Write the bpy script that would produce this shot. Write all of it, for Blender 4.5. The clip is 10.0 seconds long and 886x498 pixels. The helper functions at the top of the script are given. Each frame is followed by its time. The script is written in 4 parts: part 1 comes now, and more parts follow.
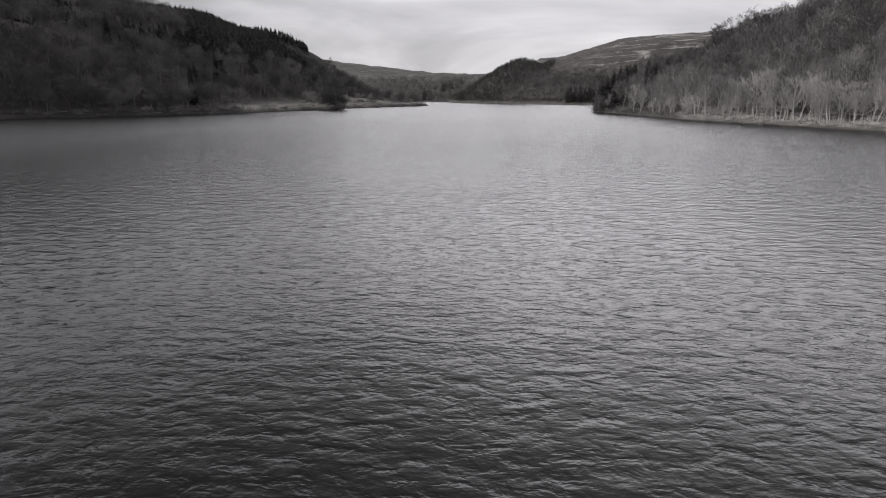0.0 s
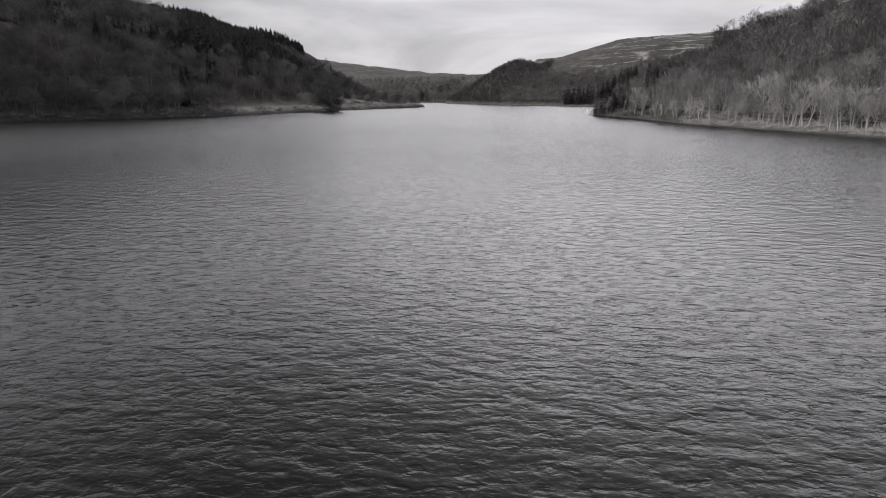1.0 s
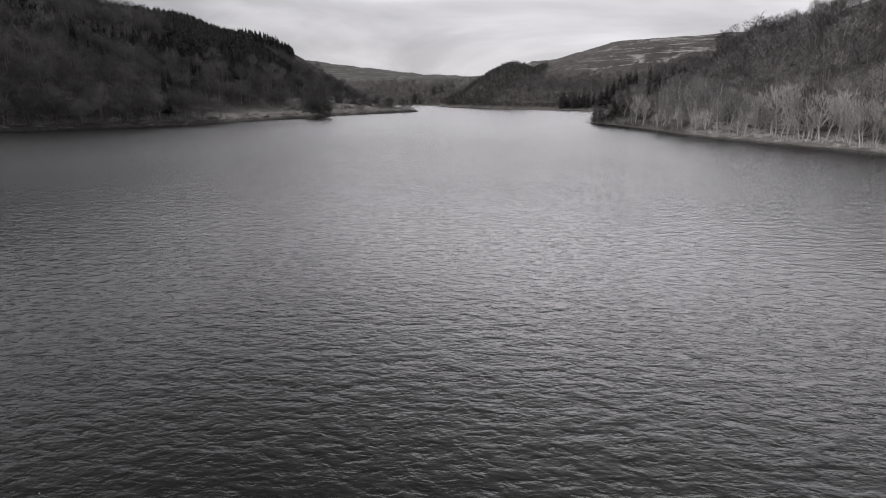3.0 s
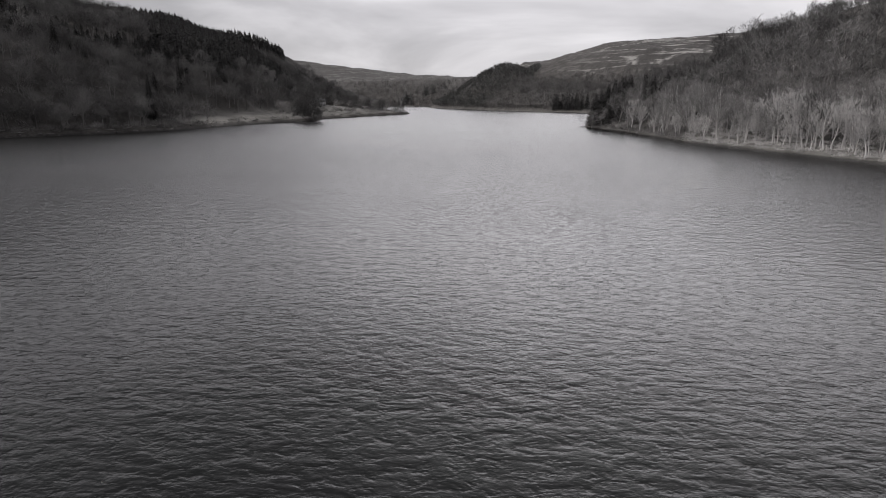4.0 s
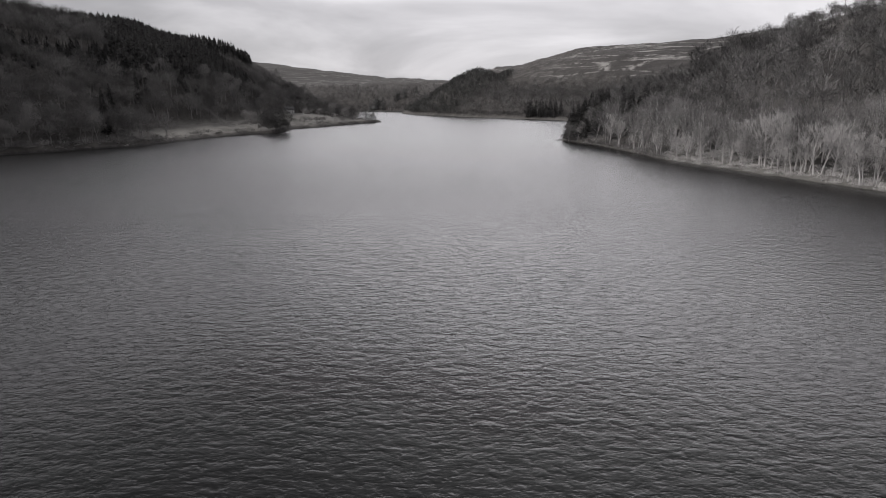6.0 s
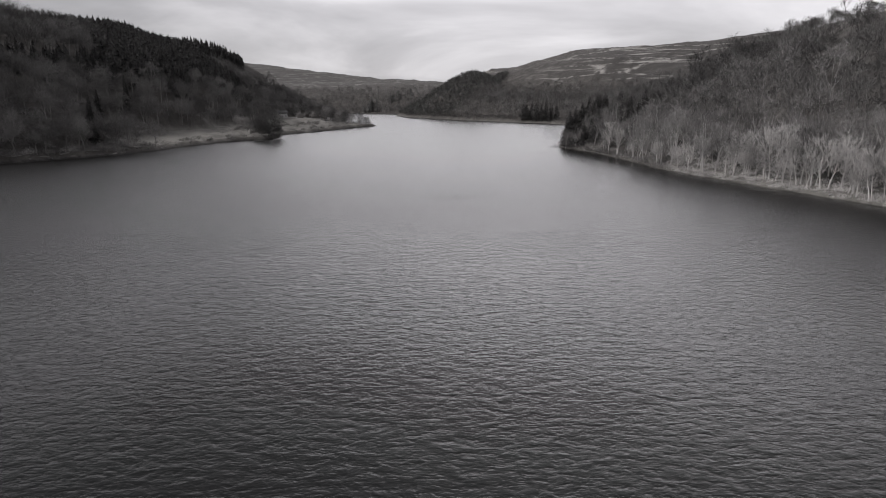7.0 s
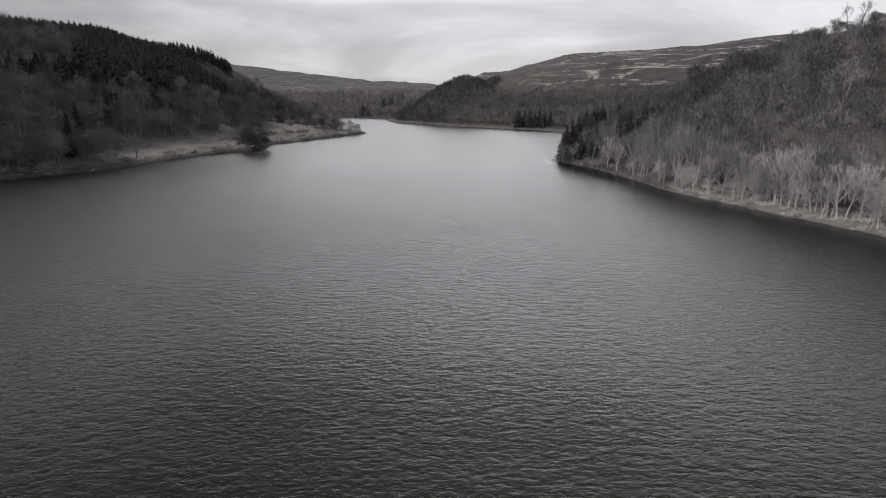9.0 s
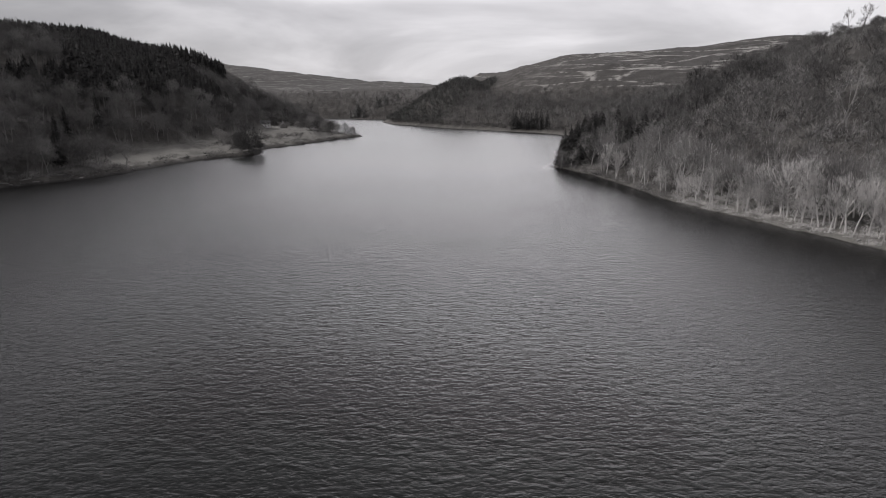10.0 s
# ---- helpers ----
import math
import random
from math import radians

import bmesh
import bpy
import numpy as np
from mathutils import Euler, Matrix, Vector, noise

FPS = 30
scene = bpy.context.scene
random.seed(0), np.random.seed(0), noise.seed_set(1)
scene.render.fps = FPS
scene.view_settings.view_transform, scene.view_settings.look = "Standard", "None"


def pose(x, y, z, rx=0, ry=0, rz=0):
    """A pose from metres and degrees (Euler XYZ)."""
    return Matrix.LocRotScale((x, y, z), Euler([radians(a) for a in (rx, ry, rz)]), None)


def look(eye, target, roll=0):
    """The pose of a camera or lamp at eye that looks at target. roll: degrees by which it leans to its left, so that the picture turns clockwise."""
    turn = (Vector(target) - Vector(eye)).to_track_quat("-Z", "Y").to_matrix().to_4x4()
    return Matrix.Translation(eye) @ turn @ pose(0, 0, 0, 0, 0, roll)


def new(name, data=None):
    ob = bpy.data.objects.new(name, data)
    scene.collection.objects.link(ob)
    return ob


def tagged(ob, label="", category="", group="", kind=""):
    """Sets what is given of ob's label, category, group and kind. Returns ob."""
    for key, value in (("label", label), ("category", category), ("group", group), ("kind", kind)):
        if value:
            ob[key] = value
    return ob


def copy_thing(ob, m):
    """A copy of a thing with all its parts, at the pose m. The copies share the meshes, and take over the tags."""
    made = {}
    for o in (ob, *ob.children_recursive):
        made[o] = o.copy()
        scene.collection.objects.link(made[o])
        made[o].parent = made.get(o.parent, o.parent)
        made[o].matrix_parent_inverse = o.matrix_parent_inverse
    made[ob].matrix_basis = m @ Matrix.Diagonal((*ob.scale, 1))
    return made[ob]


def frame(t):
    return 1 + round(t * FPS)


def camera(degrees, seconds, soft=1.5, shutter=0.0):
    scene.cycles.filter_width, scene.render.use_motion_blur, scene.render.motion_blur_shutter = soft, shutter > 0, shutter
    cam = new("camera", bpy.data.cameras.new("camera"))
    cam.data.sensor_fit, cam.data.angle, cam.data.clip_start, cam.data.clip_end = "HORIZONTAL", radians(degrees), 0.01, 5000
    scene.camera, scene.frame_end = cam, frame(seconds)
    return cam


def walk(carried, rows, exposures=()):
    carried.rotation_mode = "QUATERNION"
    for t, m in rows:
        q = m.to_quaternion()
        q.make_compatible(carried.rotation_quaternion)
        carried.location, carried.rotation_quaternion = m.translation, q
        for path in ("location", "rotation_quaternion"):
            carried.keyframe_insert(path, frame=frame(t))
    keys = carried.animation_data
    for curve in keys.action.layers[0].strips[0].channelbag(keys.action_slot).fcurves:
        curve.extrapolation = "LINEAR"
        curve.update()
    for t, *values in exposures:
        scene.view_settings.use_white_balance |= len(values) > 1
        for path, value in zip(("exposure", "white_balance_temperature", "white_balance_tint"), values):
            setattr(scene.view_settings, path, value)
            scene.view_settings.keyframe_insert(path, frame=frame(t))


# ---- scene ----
# camera: a drone that glides up a reservoir and climbs from a few metres to over thirty
def flown(x, y, z, heading, tilt, roll):
    return pose(x, y, z) @ pose(0, 0, 0, 0, 0, heading) @ pose(0, 0, 0, tilt, 0, 0) @ pose(0, 0, 0, 0, 0, roll)


cam = camera(73.31, 10.0, soft=1.0)
walk(cam, [
    (0, flown(5.49, -64.20, 9.24, 5.956, 75.602, -0.263)),
    (0.5, flown(5.08, -60.74, 9.88, 5.807, 75.591, -0.219)),
    (1, flown(4.70, -57.30, 10.59, 5.661, 75.598, -0.180)),
    (1.5, flown(4.36, -53.86, 11.38, 5.519, 75.612, -0.159)),
    (2, flown(4.04, -50.44, 12.23, 5.361, 75.634, -0.143)),
    (2.5, flown(3.74, -47.00, 13.13, 5.193, 75.648, -0.164)),
    (4, flown(2.74, -36.57, 16.09, 4.304, 75.637, -0.227)),
    (4.5, flown(2.42, -33.19, 17.35, 3.573, 75.655, -0.235)),
    (5, flown(2.13, -29.88, 18.74, 2.851, 75.681, -0.249)),
    (5.5, flown(1.87, -26.61, 20.20, 2.177, 75.725, -0.268)),
    (7, flown(1.09, -17.26, 24.70, 1.187, 75.791, -0.319)),
    (7.5, flown(0.86, -14.24, 26.16, 0.999, 75.807, -0.322)),
    (8, flown(0.64, -11.27, 27.59, 0.793, 75.821, -0.329)),
    (8.5, flown(0.43, -8.36, 29.01, 0.581, 75.837, -0.339)),
    (9, flown(0.27, -5.54, 30.37, 0.384, 75.840, -0.355)),
    (9.5, flown(0.12, -2.77, 31.69, 0.185, 75.821, -0.373)),
    (10, flown(-0.04, 0.03, 33.00, -0.001, 75.782, -0.395)),
], exposures=[(0, 0.26, 6500, 13), (10, 0.26, 6500, 13)])

# ---- world and sun: a bright overcast winter day ----
SUN_AZIMUTH, SUN_HEIGHT = radians(-80), radians(46)
BREAK_AZIMUTH, BREAK_HEIGHT = radians(17), radians(28)


def node(tree, kind, links=(), **values):
    """A node; links: {input: socket or value}."""
    n = tree.nodes.new(kind)
    for key, value in values.items():
        setattr(n, key, value)
    for key, value in dict(links).items():
        if isinstance(value, bpy.types.NodeSocket):
            tree.links.new(value, n.inputs[key])
        else:
            n.inputs[key].default_value = value
    return n


def muted(c):
    """A colour drawn half way to grey, as in dull winter light."""
    m = sum(c) / 3
    return tuple((m + 0.5 * (v - m)) * k for v, k in zip(c, (1.0, 0.992, 1.008)))


def ramp(tree, fac, stops):
    n = tree.nodes.new("ShaderNodeValToRGB")
    while len(n.color_ramp.elements) < len(stops):
        n.color_ramp.elements.new(0.5)
    for e, (at, c) in zip(n.color_ramp.elements, stops):
        e.position = at
        e.color = (c, c, c, 1) if not isinstance(c, tuple) else (*muted(c), 1)
    tree.links.new(fac, n.inputs[0])
    return n


world = bpy.data.worlds.new("overcast_sky")
scene.world = world
world.use_nodes = True
wt = world.node_tree
wt.nodes.clear()
way = node(wt, "ShaderNodeTexCoord").outputs["Generated"]
sep = node(wt, "ShaderNodeSeparateXYZ", {0: way})
up = node(wt, "ShaderNodeMath", {0: sep.outputs["Z"], 1: 0.0}, operation="MAXIMUM")
lift = node(wt, "ShaderNodeMath", {0: up.outputs[0], 1: 0.20}, operation="ADD")
px = node(wt, "ShaderNodeMath", {0: sep.outputs["X"], 1: lift.outputs[0]}, operation="DIVIDE")
py = node(wt, "ShaderNodeMath", {0: sep.outputs["Y"], 1: lift.outputs[0]}, operation="DIVIDE")
layer = node(wt, "ShaderNodeCombineXYZ", {0: px.outputs[0], 1: py.outputs[0]})
cloud = node(wt, "ShaderNodeTexNoise", {"Vector": layer.outputs[0], "Scale": 0.8, "Detail": 7.0, "Roughness": 0.5, "Distortion": 0.5})
shade = ramp(wt, cloud.outputs["Fac"], [(0.30, (0.34, 0.34, 0.345)), (0.48, (0.47, 0.47, 0.475)), (0.66, (0.67, 0.67, 0.67))])
# thinner, brighter cloud ahead, a pale band low down and a brighter vault
sun_way = (math.sin(SUN_AZIMUTH) * math.cos(SUN_HEIGHT), math.cos(SUN_AZIMUTH) * math.cos(SUN_HEIGHT), math.sin(SUN_HEIGHT))
break_way = (math.sin(BREAK_AZIMUTH) * math.cos(BREAK_HEIGHT), math.cos(BREAK_AZIMUTH) * math.cos(BREAK_HEIGHT), math.sin(BREAK_HEIGHT))
dot = node(wt, "ShaderNodeVectorMath", {0: way, 1: break_way}, operation="DOT_PRODUCT")
glow_strong = ramp(wt, dot.outputs["Value"], [(0.2, 0.44), (0.6, 0.58), (0.76, 0.78), (0.87, 1.04), (0.94, 1.42), (1.0, 1.9)]).outputs[0]
low = ramp(wt, up.outputs[0], [(0.0, 1.14), (0.08, 1.06), (0.14, 1.25), (0.20, 2.7), (0.28, 3.2), (0.42, 1.65), (0.6, 0.74), (1.0, 0.8)])
high = ramp(wt, up.outputs[0], [(0.14, 0.0), (0.30, 1.0)])
soft_glow = ramp(wt, dot.outputs["Value"], [(0.5, 0.5), (0.7, 0.7), (0.84, 0.98), (0.95, 1.08)])
glow = node(wt, "ShaderNodeMix", {0: high.outputs[0], 2: 1.0, 3: 1.0})
wt.links.new(soft_glow.outputs[0], glow.inputs[2])
wt.links.new(glow_strong, glow.inputs[3])
lit = node(wt, "ShaderNodeVectorMath", {0: shade.outputs[0], 1: glow.outputs[0]}, operation="MULTIPLY")
lit = node(wt, "ShaderNodeVectorMath", {0: lit.outputs[0], 1: low.outputs[0]}, operation="MULTIPLY")
clear = node(wt, "ShaderNodeTexSky", sky_type="NISHITA", sun_disc=False, sun_elevation=SUN_HEIGHT, sun_rotation=SUN_AZIMUTH)
cover_bg = node(wt, "ShaderNodeBackground", {"Color": lit.outputs[0], "Strength": 1.0})
clear_bg = node(wt, "ShaderNodeBackground", {"Color": clear.outputs[0], "Strength": 0.06})
both = node(wt, "ShaderNodeMixShader", {0: 0.94, 1: clear_bg.outputs[0], 2: cover_bg.outputs[0]})
node(wt, "ShaderNodeOutputWorld", {0: both.outputs[0]})

sun_data = bpy.data.lights.new("sun", "SUN")
sun_data.energy, sun_data.angle, sun_data.color = 2.4, radians(16), (1.0, 0.98, 0.95)
sun = new("sun", sun_data)
sun.matrix_world = look((0, 0, 300), (-300 * sun_way[0], -300 * sun_way[1], 300 - 300 * sun_way[2]))


# ---- materials ----
def material(name):
    m = bpy.data.materials.new(name)
    m.use_nodes = True
    t = m.node_tree
    t.nodes.clear()
    b = node(t, "ShaderNodeBsdfPrincipled")
    node(t, "ShaderNodeOutputMaterial", {0: b.outputs[0]})
    return m, t, b


def noise_at(t, coords, scale, detail=4.0, rough=0.55):
    return node(t, "ShaderNodeTexNoise", {"Vector": coords, "Scale": scale, "Detail": detail, "Roughness": rough}).outputs["Fac"]


def blend(t, fac, a, b, kind="MIX"):
    n = node(t, "ShaderNodeMix", data_type="RGBA", blend_type=kind)
    for i, v in ((0, fac), (6, a), (7, b)):
        if isinstance(v, bpy.types.NodeSocket):
            t.links.new(v, n.inputs[i])
        else:
            n.inputs[i].default_value = (*muted(v), 1) if isinstance(v, tuple) else v
    return n.outputs[2]


def bark_like(name, dark, pale, rough=0.9, scale=3.0):
    """Bark, twigs or needles: grain within a tree, and each plant its own tone."""
    m, t, b = material(name)
    pos = node(t, "ShaderNodeNewGeometry").outputs["Position"]
    tone = node(t, "ShaderNodeAttribute", attribute_name="tone").outputs["Fac"]
    rnd = node(t, "ShaderNodeObjectInfo").outputs["Random"]
    grain = noise_at(t, pos, scale)
    mix = node(t, "ShaderNodeMath", {0: tone, 1: rnd}, operation="ADD")
    mix = node(t, "ShaderNodeMath", {0: mix.outputs[0], 1: 1.0}, operation="FRACT")
    amount = node(t, "ShaderNodeMath", {0: grain, 1: 0.3, 2: -0.12}, operation="MULTIPLY_ADD")
    amount = node(t, "ShaderNodeMath", {0: mix.outputs[0], 1: 0.92, 2: amount.outputs[0]}, operation="MULTIPLY_ADD")
    t.links.new(blend(t, amount.outputs[0], dark, pale), b.inputs["Base Color"])
    b.inputs["Roughness"].default_value = rough
    b.inputs["Specular IOR Level"].default_value = 0.25
    return m


BARK_GREY = bark_like("grey_bark", (0.340, 0.323, 0.306), (0.700, 0.672, 0.633))
BARK_PALE = bark_like("pale_bark", (0.420, 0.399, 0.378), (0.800, 0.768, 0.724))
TWIG_PALE = bark_like("pale_twigs", (0.100, 0.095, 0.090), (0.380, 0.365, 0.344))
BARK_BROWN = bark_like("brown_bark", (0.09, 0.083, 0.076), (0.27, 0.255, 0.235))
TWIG_BROWN = bark_like("brown_twigs", (0.060, 0.057, 0.054), (0.280, 0.269, 0.253))
# pine needles paled in the colour to offset the self-shadow of dense far crowns
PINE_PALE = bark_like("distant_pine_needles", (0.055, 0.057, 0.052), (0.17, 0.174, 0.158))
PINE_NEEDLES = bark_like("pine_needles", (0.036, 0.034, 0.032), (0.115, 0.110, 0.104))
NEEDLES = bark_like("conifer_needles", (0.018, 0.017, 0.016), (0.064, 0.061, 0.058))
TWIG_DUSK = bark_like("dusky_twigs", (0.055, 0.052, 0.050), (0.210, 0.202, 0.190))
# brown twigs with shade put into the colour, for the western and far woods
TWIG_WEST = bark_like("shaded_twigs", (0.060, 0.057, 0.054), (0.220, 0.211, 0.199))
SHRUB = bark_like("dark_shrub_twigs", (0.08, 0.076, 0.07), (0.37, 0.352, 0.328))


def stone_like(name, dark, pale, scale=1.5, rough=0.85, bump=0.4):
    m, t, b = material(name)
    pos = node(t, "ShaderNodeTexCoord").outputs["Object"]
    a, c = noise_at(t, pos, scale, 6), noise_at(t, pos, scale * 9, 4)
    both = node(t, "ShaderNodeMath", {0: a, 1: c}, operation="MULTIPLY")
    r = ramp(t, both.outputs[0], [(0.12, dark), (0.42, pale)])
    t.links.new(r.outputs[0], b.inputs["Base Color"])
    b.inputs["Roughness"].default_value = rough
    bp = node(t, "ShaderNodeBump", {"Height": c, "Strength": bump, "Distance": 0.05})
    t.links.new(bp.outputs[0], b.inputs["Normal"])
    return m


ROCK = stone_like("shore_rock", (0.12, 0.116, 0.11), (0.44, 0.425, 0.40))
ROCK_DARK = stone_like("peat_stained_rock", (0.05, 0.048, 0.045), (0.22, 0.21, 0.197))
WALL_STONE = stone_like("gritstone_wall", (0.14, 0.13, 0.12), (0.36, 0.34, 0.31))
RENDER_WHITE = stone_like("white_render", (0.62, 0.61, 0.59), (0.82, 0.81, 0.79), 0.6)
SLATE = stone_like("roof_slate", (0.07, 0.07, 0.075), (0.19, 0.19, 0.20), 2.0)
DRIFTWOOD = stone_like("bleached_driftwood", (0.16, 0.15, 0.135), (0.42, 0.40, 0.37), 2.5)
PAINT = stone_like("white_paint", (0.6, 0.6, 0.6), (0.8, 0.8, 0.8), 4.0, 0.5)
GLASS_DARK, _t, _b = material("window_glass")
_b.inputs["Base Color"].default_value = (0.02, 0.022, 0.025, 1)
_b.inputs["Roughness"].default_value = 0.05

# ground: meadow grass, woodland litter and moor, by the cover that grows there
GROUND, gt, gb = material("valley_ground")
pos = node(gt, "ShaderNodeNewGeometry").outputs["Position"]
cover = node(gt, "ShaderNodeSeparateColor", {0: node(gt, "ShaderNodeAttribute", attribute_name="cover").outputs["Color"]})
n_fine, n_mid, n_big = noise_at(gt, pos, 0.9, 5, 0.65), noise_at(gt, pos, 0.11, 5), noise_at(gt, pos, 0.018, 4)
litter = ramp(gt, n_fine, [(0.3, (0.035, 0.031, 0.028)), (0.7, (0.095, 0.085, 0.075))]).outputs[0]
litter = blend(gt, ramp(gt, n_mid, [(0.46, 0.0), (0.7, 0.5)]).outputs[0], litter, (0.17, 0.158, 0.135))
grass = blend(gt, n_fine, (0.09, 0.088, 0.073), (0.24, 0.231, 0.198))
grass = blend(gt, ramp(gt, n_mid, [(0.4, 0.0), (0.65, 0.6)]).outputs[0], grass, (0.19, 0.182, 0.155))
rushes = noise_at(gt, pos, 0.06, 6, 0.7)
grass = blend(gt, ramp(gt, rushes, [(0.5, 0.0), (0.62, 0.8)]).outputs[0], grass, blend(gt, n_fine, (0.05, 0.048, 0.04), (0.15, 0.142, 0.12)))
# moor: dark heather with pale bent grass that follows the terraces
gx = node(gt, "ShaderNodeSeparateXYZ", {0: pos})
terr = node(gt, "ShaderNodeMath", {0: gx.outputs["Z"], 1: 17.0}, operation="MULTIPLY")
along = node(gt, "ShaderNodeCombineXYZ", {0: node(gt, "ShaderNodeMath", {0: gx.outputs["X"], 1: 0.8}, operation="MULTIPLY").outputs[0], 1: node(gt, "ShaderNodeMath", {0: gx.outputs["Y"], 1: 0.22}, operation="MULTIPLY").outputs[0], 2: terr.outputs[0]})
streak = noise_at(gt, along.outputs[0], 0.019, 7, 0.68)
# burnt heather plots parted by pale strips of grass, some running aslant
warp = node(gt, "ShaderNodeTexNoise", {"Vector": pos, "Scale": 0.03, "Detail": 5.0, "Roughness": 0.6}).outputs["Color"]
warp = node(gt, "ShaderNodeVectorMath", {0: warp, 1: (30.0, 30.0, 5.0)}, operation="MULTIPLY")
lay = node(gt, "ShaderNodeVectorMath", {0: pos, 1: warp.outputs[0]}, operation="ADD")
lay = node(gt, "ShaderNodeMapping", {"Vector": lay.outputs[0], "Rotation": (0, radians(-4), 0), "Scale": (0.0085, 0.004, 0.085)})
plots = node(gt, "ShaderNodeTexVoronoi", {"Vector": lay.outputs[0], "Scale": 1.0, "Randomness": 0.95}, feature="DISTANCE_TO_EDGE").outputs["Distance"]
strips = ramp(gt, plots, [(0.0, 1.0), (0.022, 0.8), (0.05, 0.0)]).outputs[0]
strips = node(gt, "ShaderNodeMath", {0: strips, 1: ramp(gt, n_mid, [(0.42, 0.0), (0.56, 1.0)]).outputs[0]}, operation="MULTIPLY").outputs[0]
tufts = ramp(gt, streak, [(0.575, 0.0), (0.61, 0.7), (0.66, 1.0)]).outputs[0]
pale = node(gt, "ShaderNodeMath", {0: strips, 1: tufts}, operation="MAXIMUM").outputs[0]
# pale grass fades beyond 1100 m: the missing sunlight there is put into the colour
far_off = node(gt, "ShaderNodeMapRange", {"Value": gx.outputs["Y"], "From Min": 1100.0, "From Max": 1500.0, "To Min": 1.0, "To Max": 0.4})
pale = node(gt, "ShaderNodeMath", {0: pale, 1: far_off.outputs[0]}, operation="MULTIPLY").outputs[0]
heather = blend(gt, n_mid, (0.045, 0.041, 0.038), (0.10, 0.092, 0.083))
moor = blend(gt, pale, heather, blend(gt, n_fine, (0.22, 0.212, 0.185), (0.42, 0.404, 0.363)))
col = blend(gt, cover.outputs[0], litter, grass)
col = blend(gt, cover.outputs[2], col, moor)
# bare wet stones and mud where the water level comes and goes
tide = node(gt, "ShaderNodeMath", {0: n_fine, 1: 1.7, 2: -0.85}, operation="MULTIPLY_ADD")
tide = node(gt, "ShaderNodeMath", {0: tide.outputs[0], 1: gx.outputs["Z"]}, operation="ADD")
# the drawn-down stones show along the western bank, the eastern one is grown over
grown = node(gt, "ShaderNodeMapRange", {"Value": gx.outputs["X"], "From Min": -20.0, "From Max": 20.0, "To Min": 0.0, "To Max": 0.8})
tide = node(gt, "ShaderNodeMath", {0: tide.outputs[0], 1: grown.outputs[0]}, operation="ADD")
wet = ramp(gt, tide.outputs[0], [(0.0, 1.0), (0.35, 1.0), (0.95, 0.0)])
col = blend(gt, wet.outputs[0], col, ramp(gt, n_fine, [(0.35, (0.022, 0.021, 0.02)), (0.75, (0.085, 0.08, 0.074))]).outputs[0])
gt.links.new(col, gb.inputs["Base Color"])
gb.inputs["Roughness"].default_value = 0.95
gb.inputs["Specular IOR Level"].default_value = 0.15
gt.links.new(node(gt, "ShaderNodeBump", {"Height": n_fine, "Strength": 0.7, "Distance": 0.5}).outputs[0], gb.inputs["Normal"])

# water: dark peaty body under small wind waves
WATER, vt, vb = material("lake_water")
pos = node(vt, "ShaderNodeNewGeometry").outputs["Position"]


def waves(turn, stretch, scale, detail, rough=0.5):
    m = node(vt, "ShaderNodeMapping", {"Vector": pos, "Rotation": (0, 0, radians(turn)), "Scale": (stretch, 1, 1)})
    return node(vt, "ShaderNodeTexNoise", {"Vector": m.outputs[0], "Scale": scale, "Detail": detail, "Roughness": rough, "Distortion": 0.35}).outputs["Fac"]


swell, chop, ripple = waves(4, 0.55, 0.88, 2.0), waves(-6, 0.62, 1.85, 3.0), waves(3, 0.7, 4.6, 2.0)
gust = node(vt, "ShaderNodeMapping", {"Vector": pos, "Scale": (0.5, 1.0, 1)})
gust = noise_at(vt, gust.outputs[0], 0.016, 4, 0.6)
calm = ramp(vt, gust, [(0.30, 0.7), (0.5, 0.9), (0.72, 1.2)]).outputs[0]
# steep little crests: the chop folds over at its middle height
crest = node(vt, "ShaderNodeMath", {0: chop, 1: 2.0, 2: -1.0}, operation="MULTIPLY_ADD")
crest = node(vt, "ShaderNodeMath", {0: crest.outputs[0]}, operation="ABSOLUTE")
h = node(vt, "ShaderNodeMath", {0: swell, 1: 0.22}, operation="MULTIPLY")
h = node(vt, "ShaderNodeMath", {0: chop, 1: 0.16, 2: h.outputs[0]}, operation="MULTIPLY_ADD")
h = node(vt, "ShaderNodeMath", {0: crest.outputs[0], 1: -0.045, 2: h.outputs[0]}, operation="MULTIPLY_ADD")
h = node(vt, "ShaderNodeMath", {0: ripple, 1: 0.04, 2: h.outputs[0]}, operation="MULTIPLY_ADD")
h = node(vt, "ShaderNodeMath", {0: h.outputs[0], 1: 0.21}, operation="SUBTRACT")
h = node(vt, "ShaderNodeMath", {0: h.outputs[0], 1: calm}, operation="MULTIPLY")
ruffle = node(vt, "ShaderNodeAttribute", attribute_name="ruffle").outputs["Fac"]
h = node(vt, "ShaderNodeMath", {0: h.outputs[0], 1: ruffle}, operation="MULTIPLY")
lie = node(vt, "ShaderNodeBump", {"Height": h.outputs[0], "Strength": 1.0, "Distance": 0.44}).outputs[0]
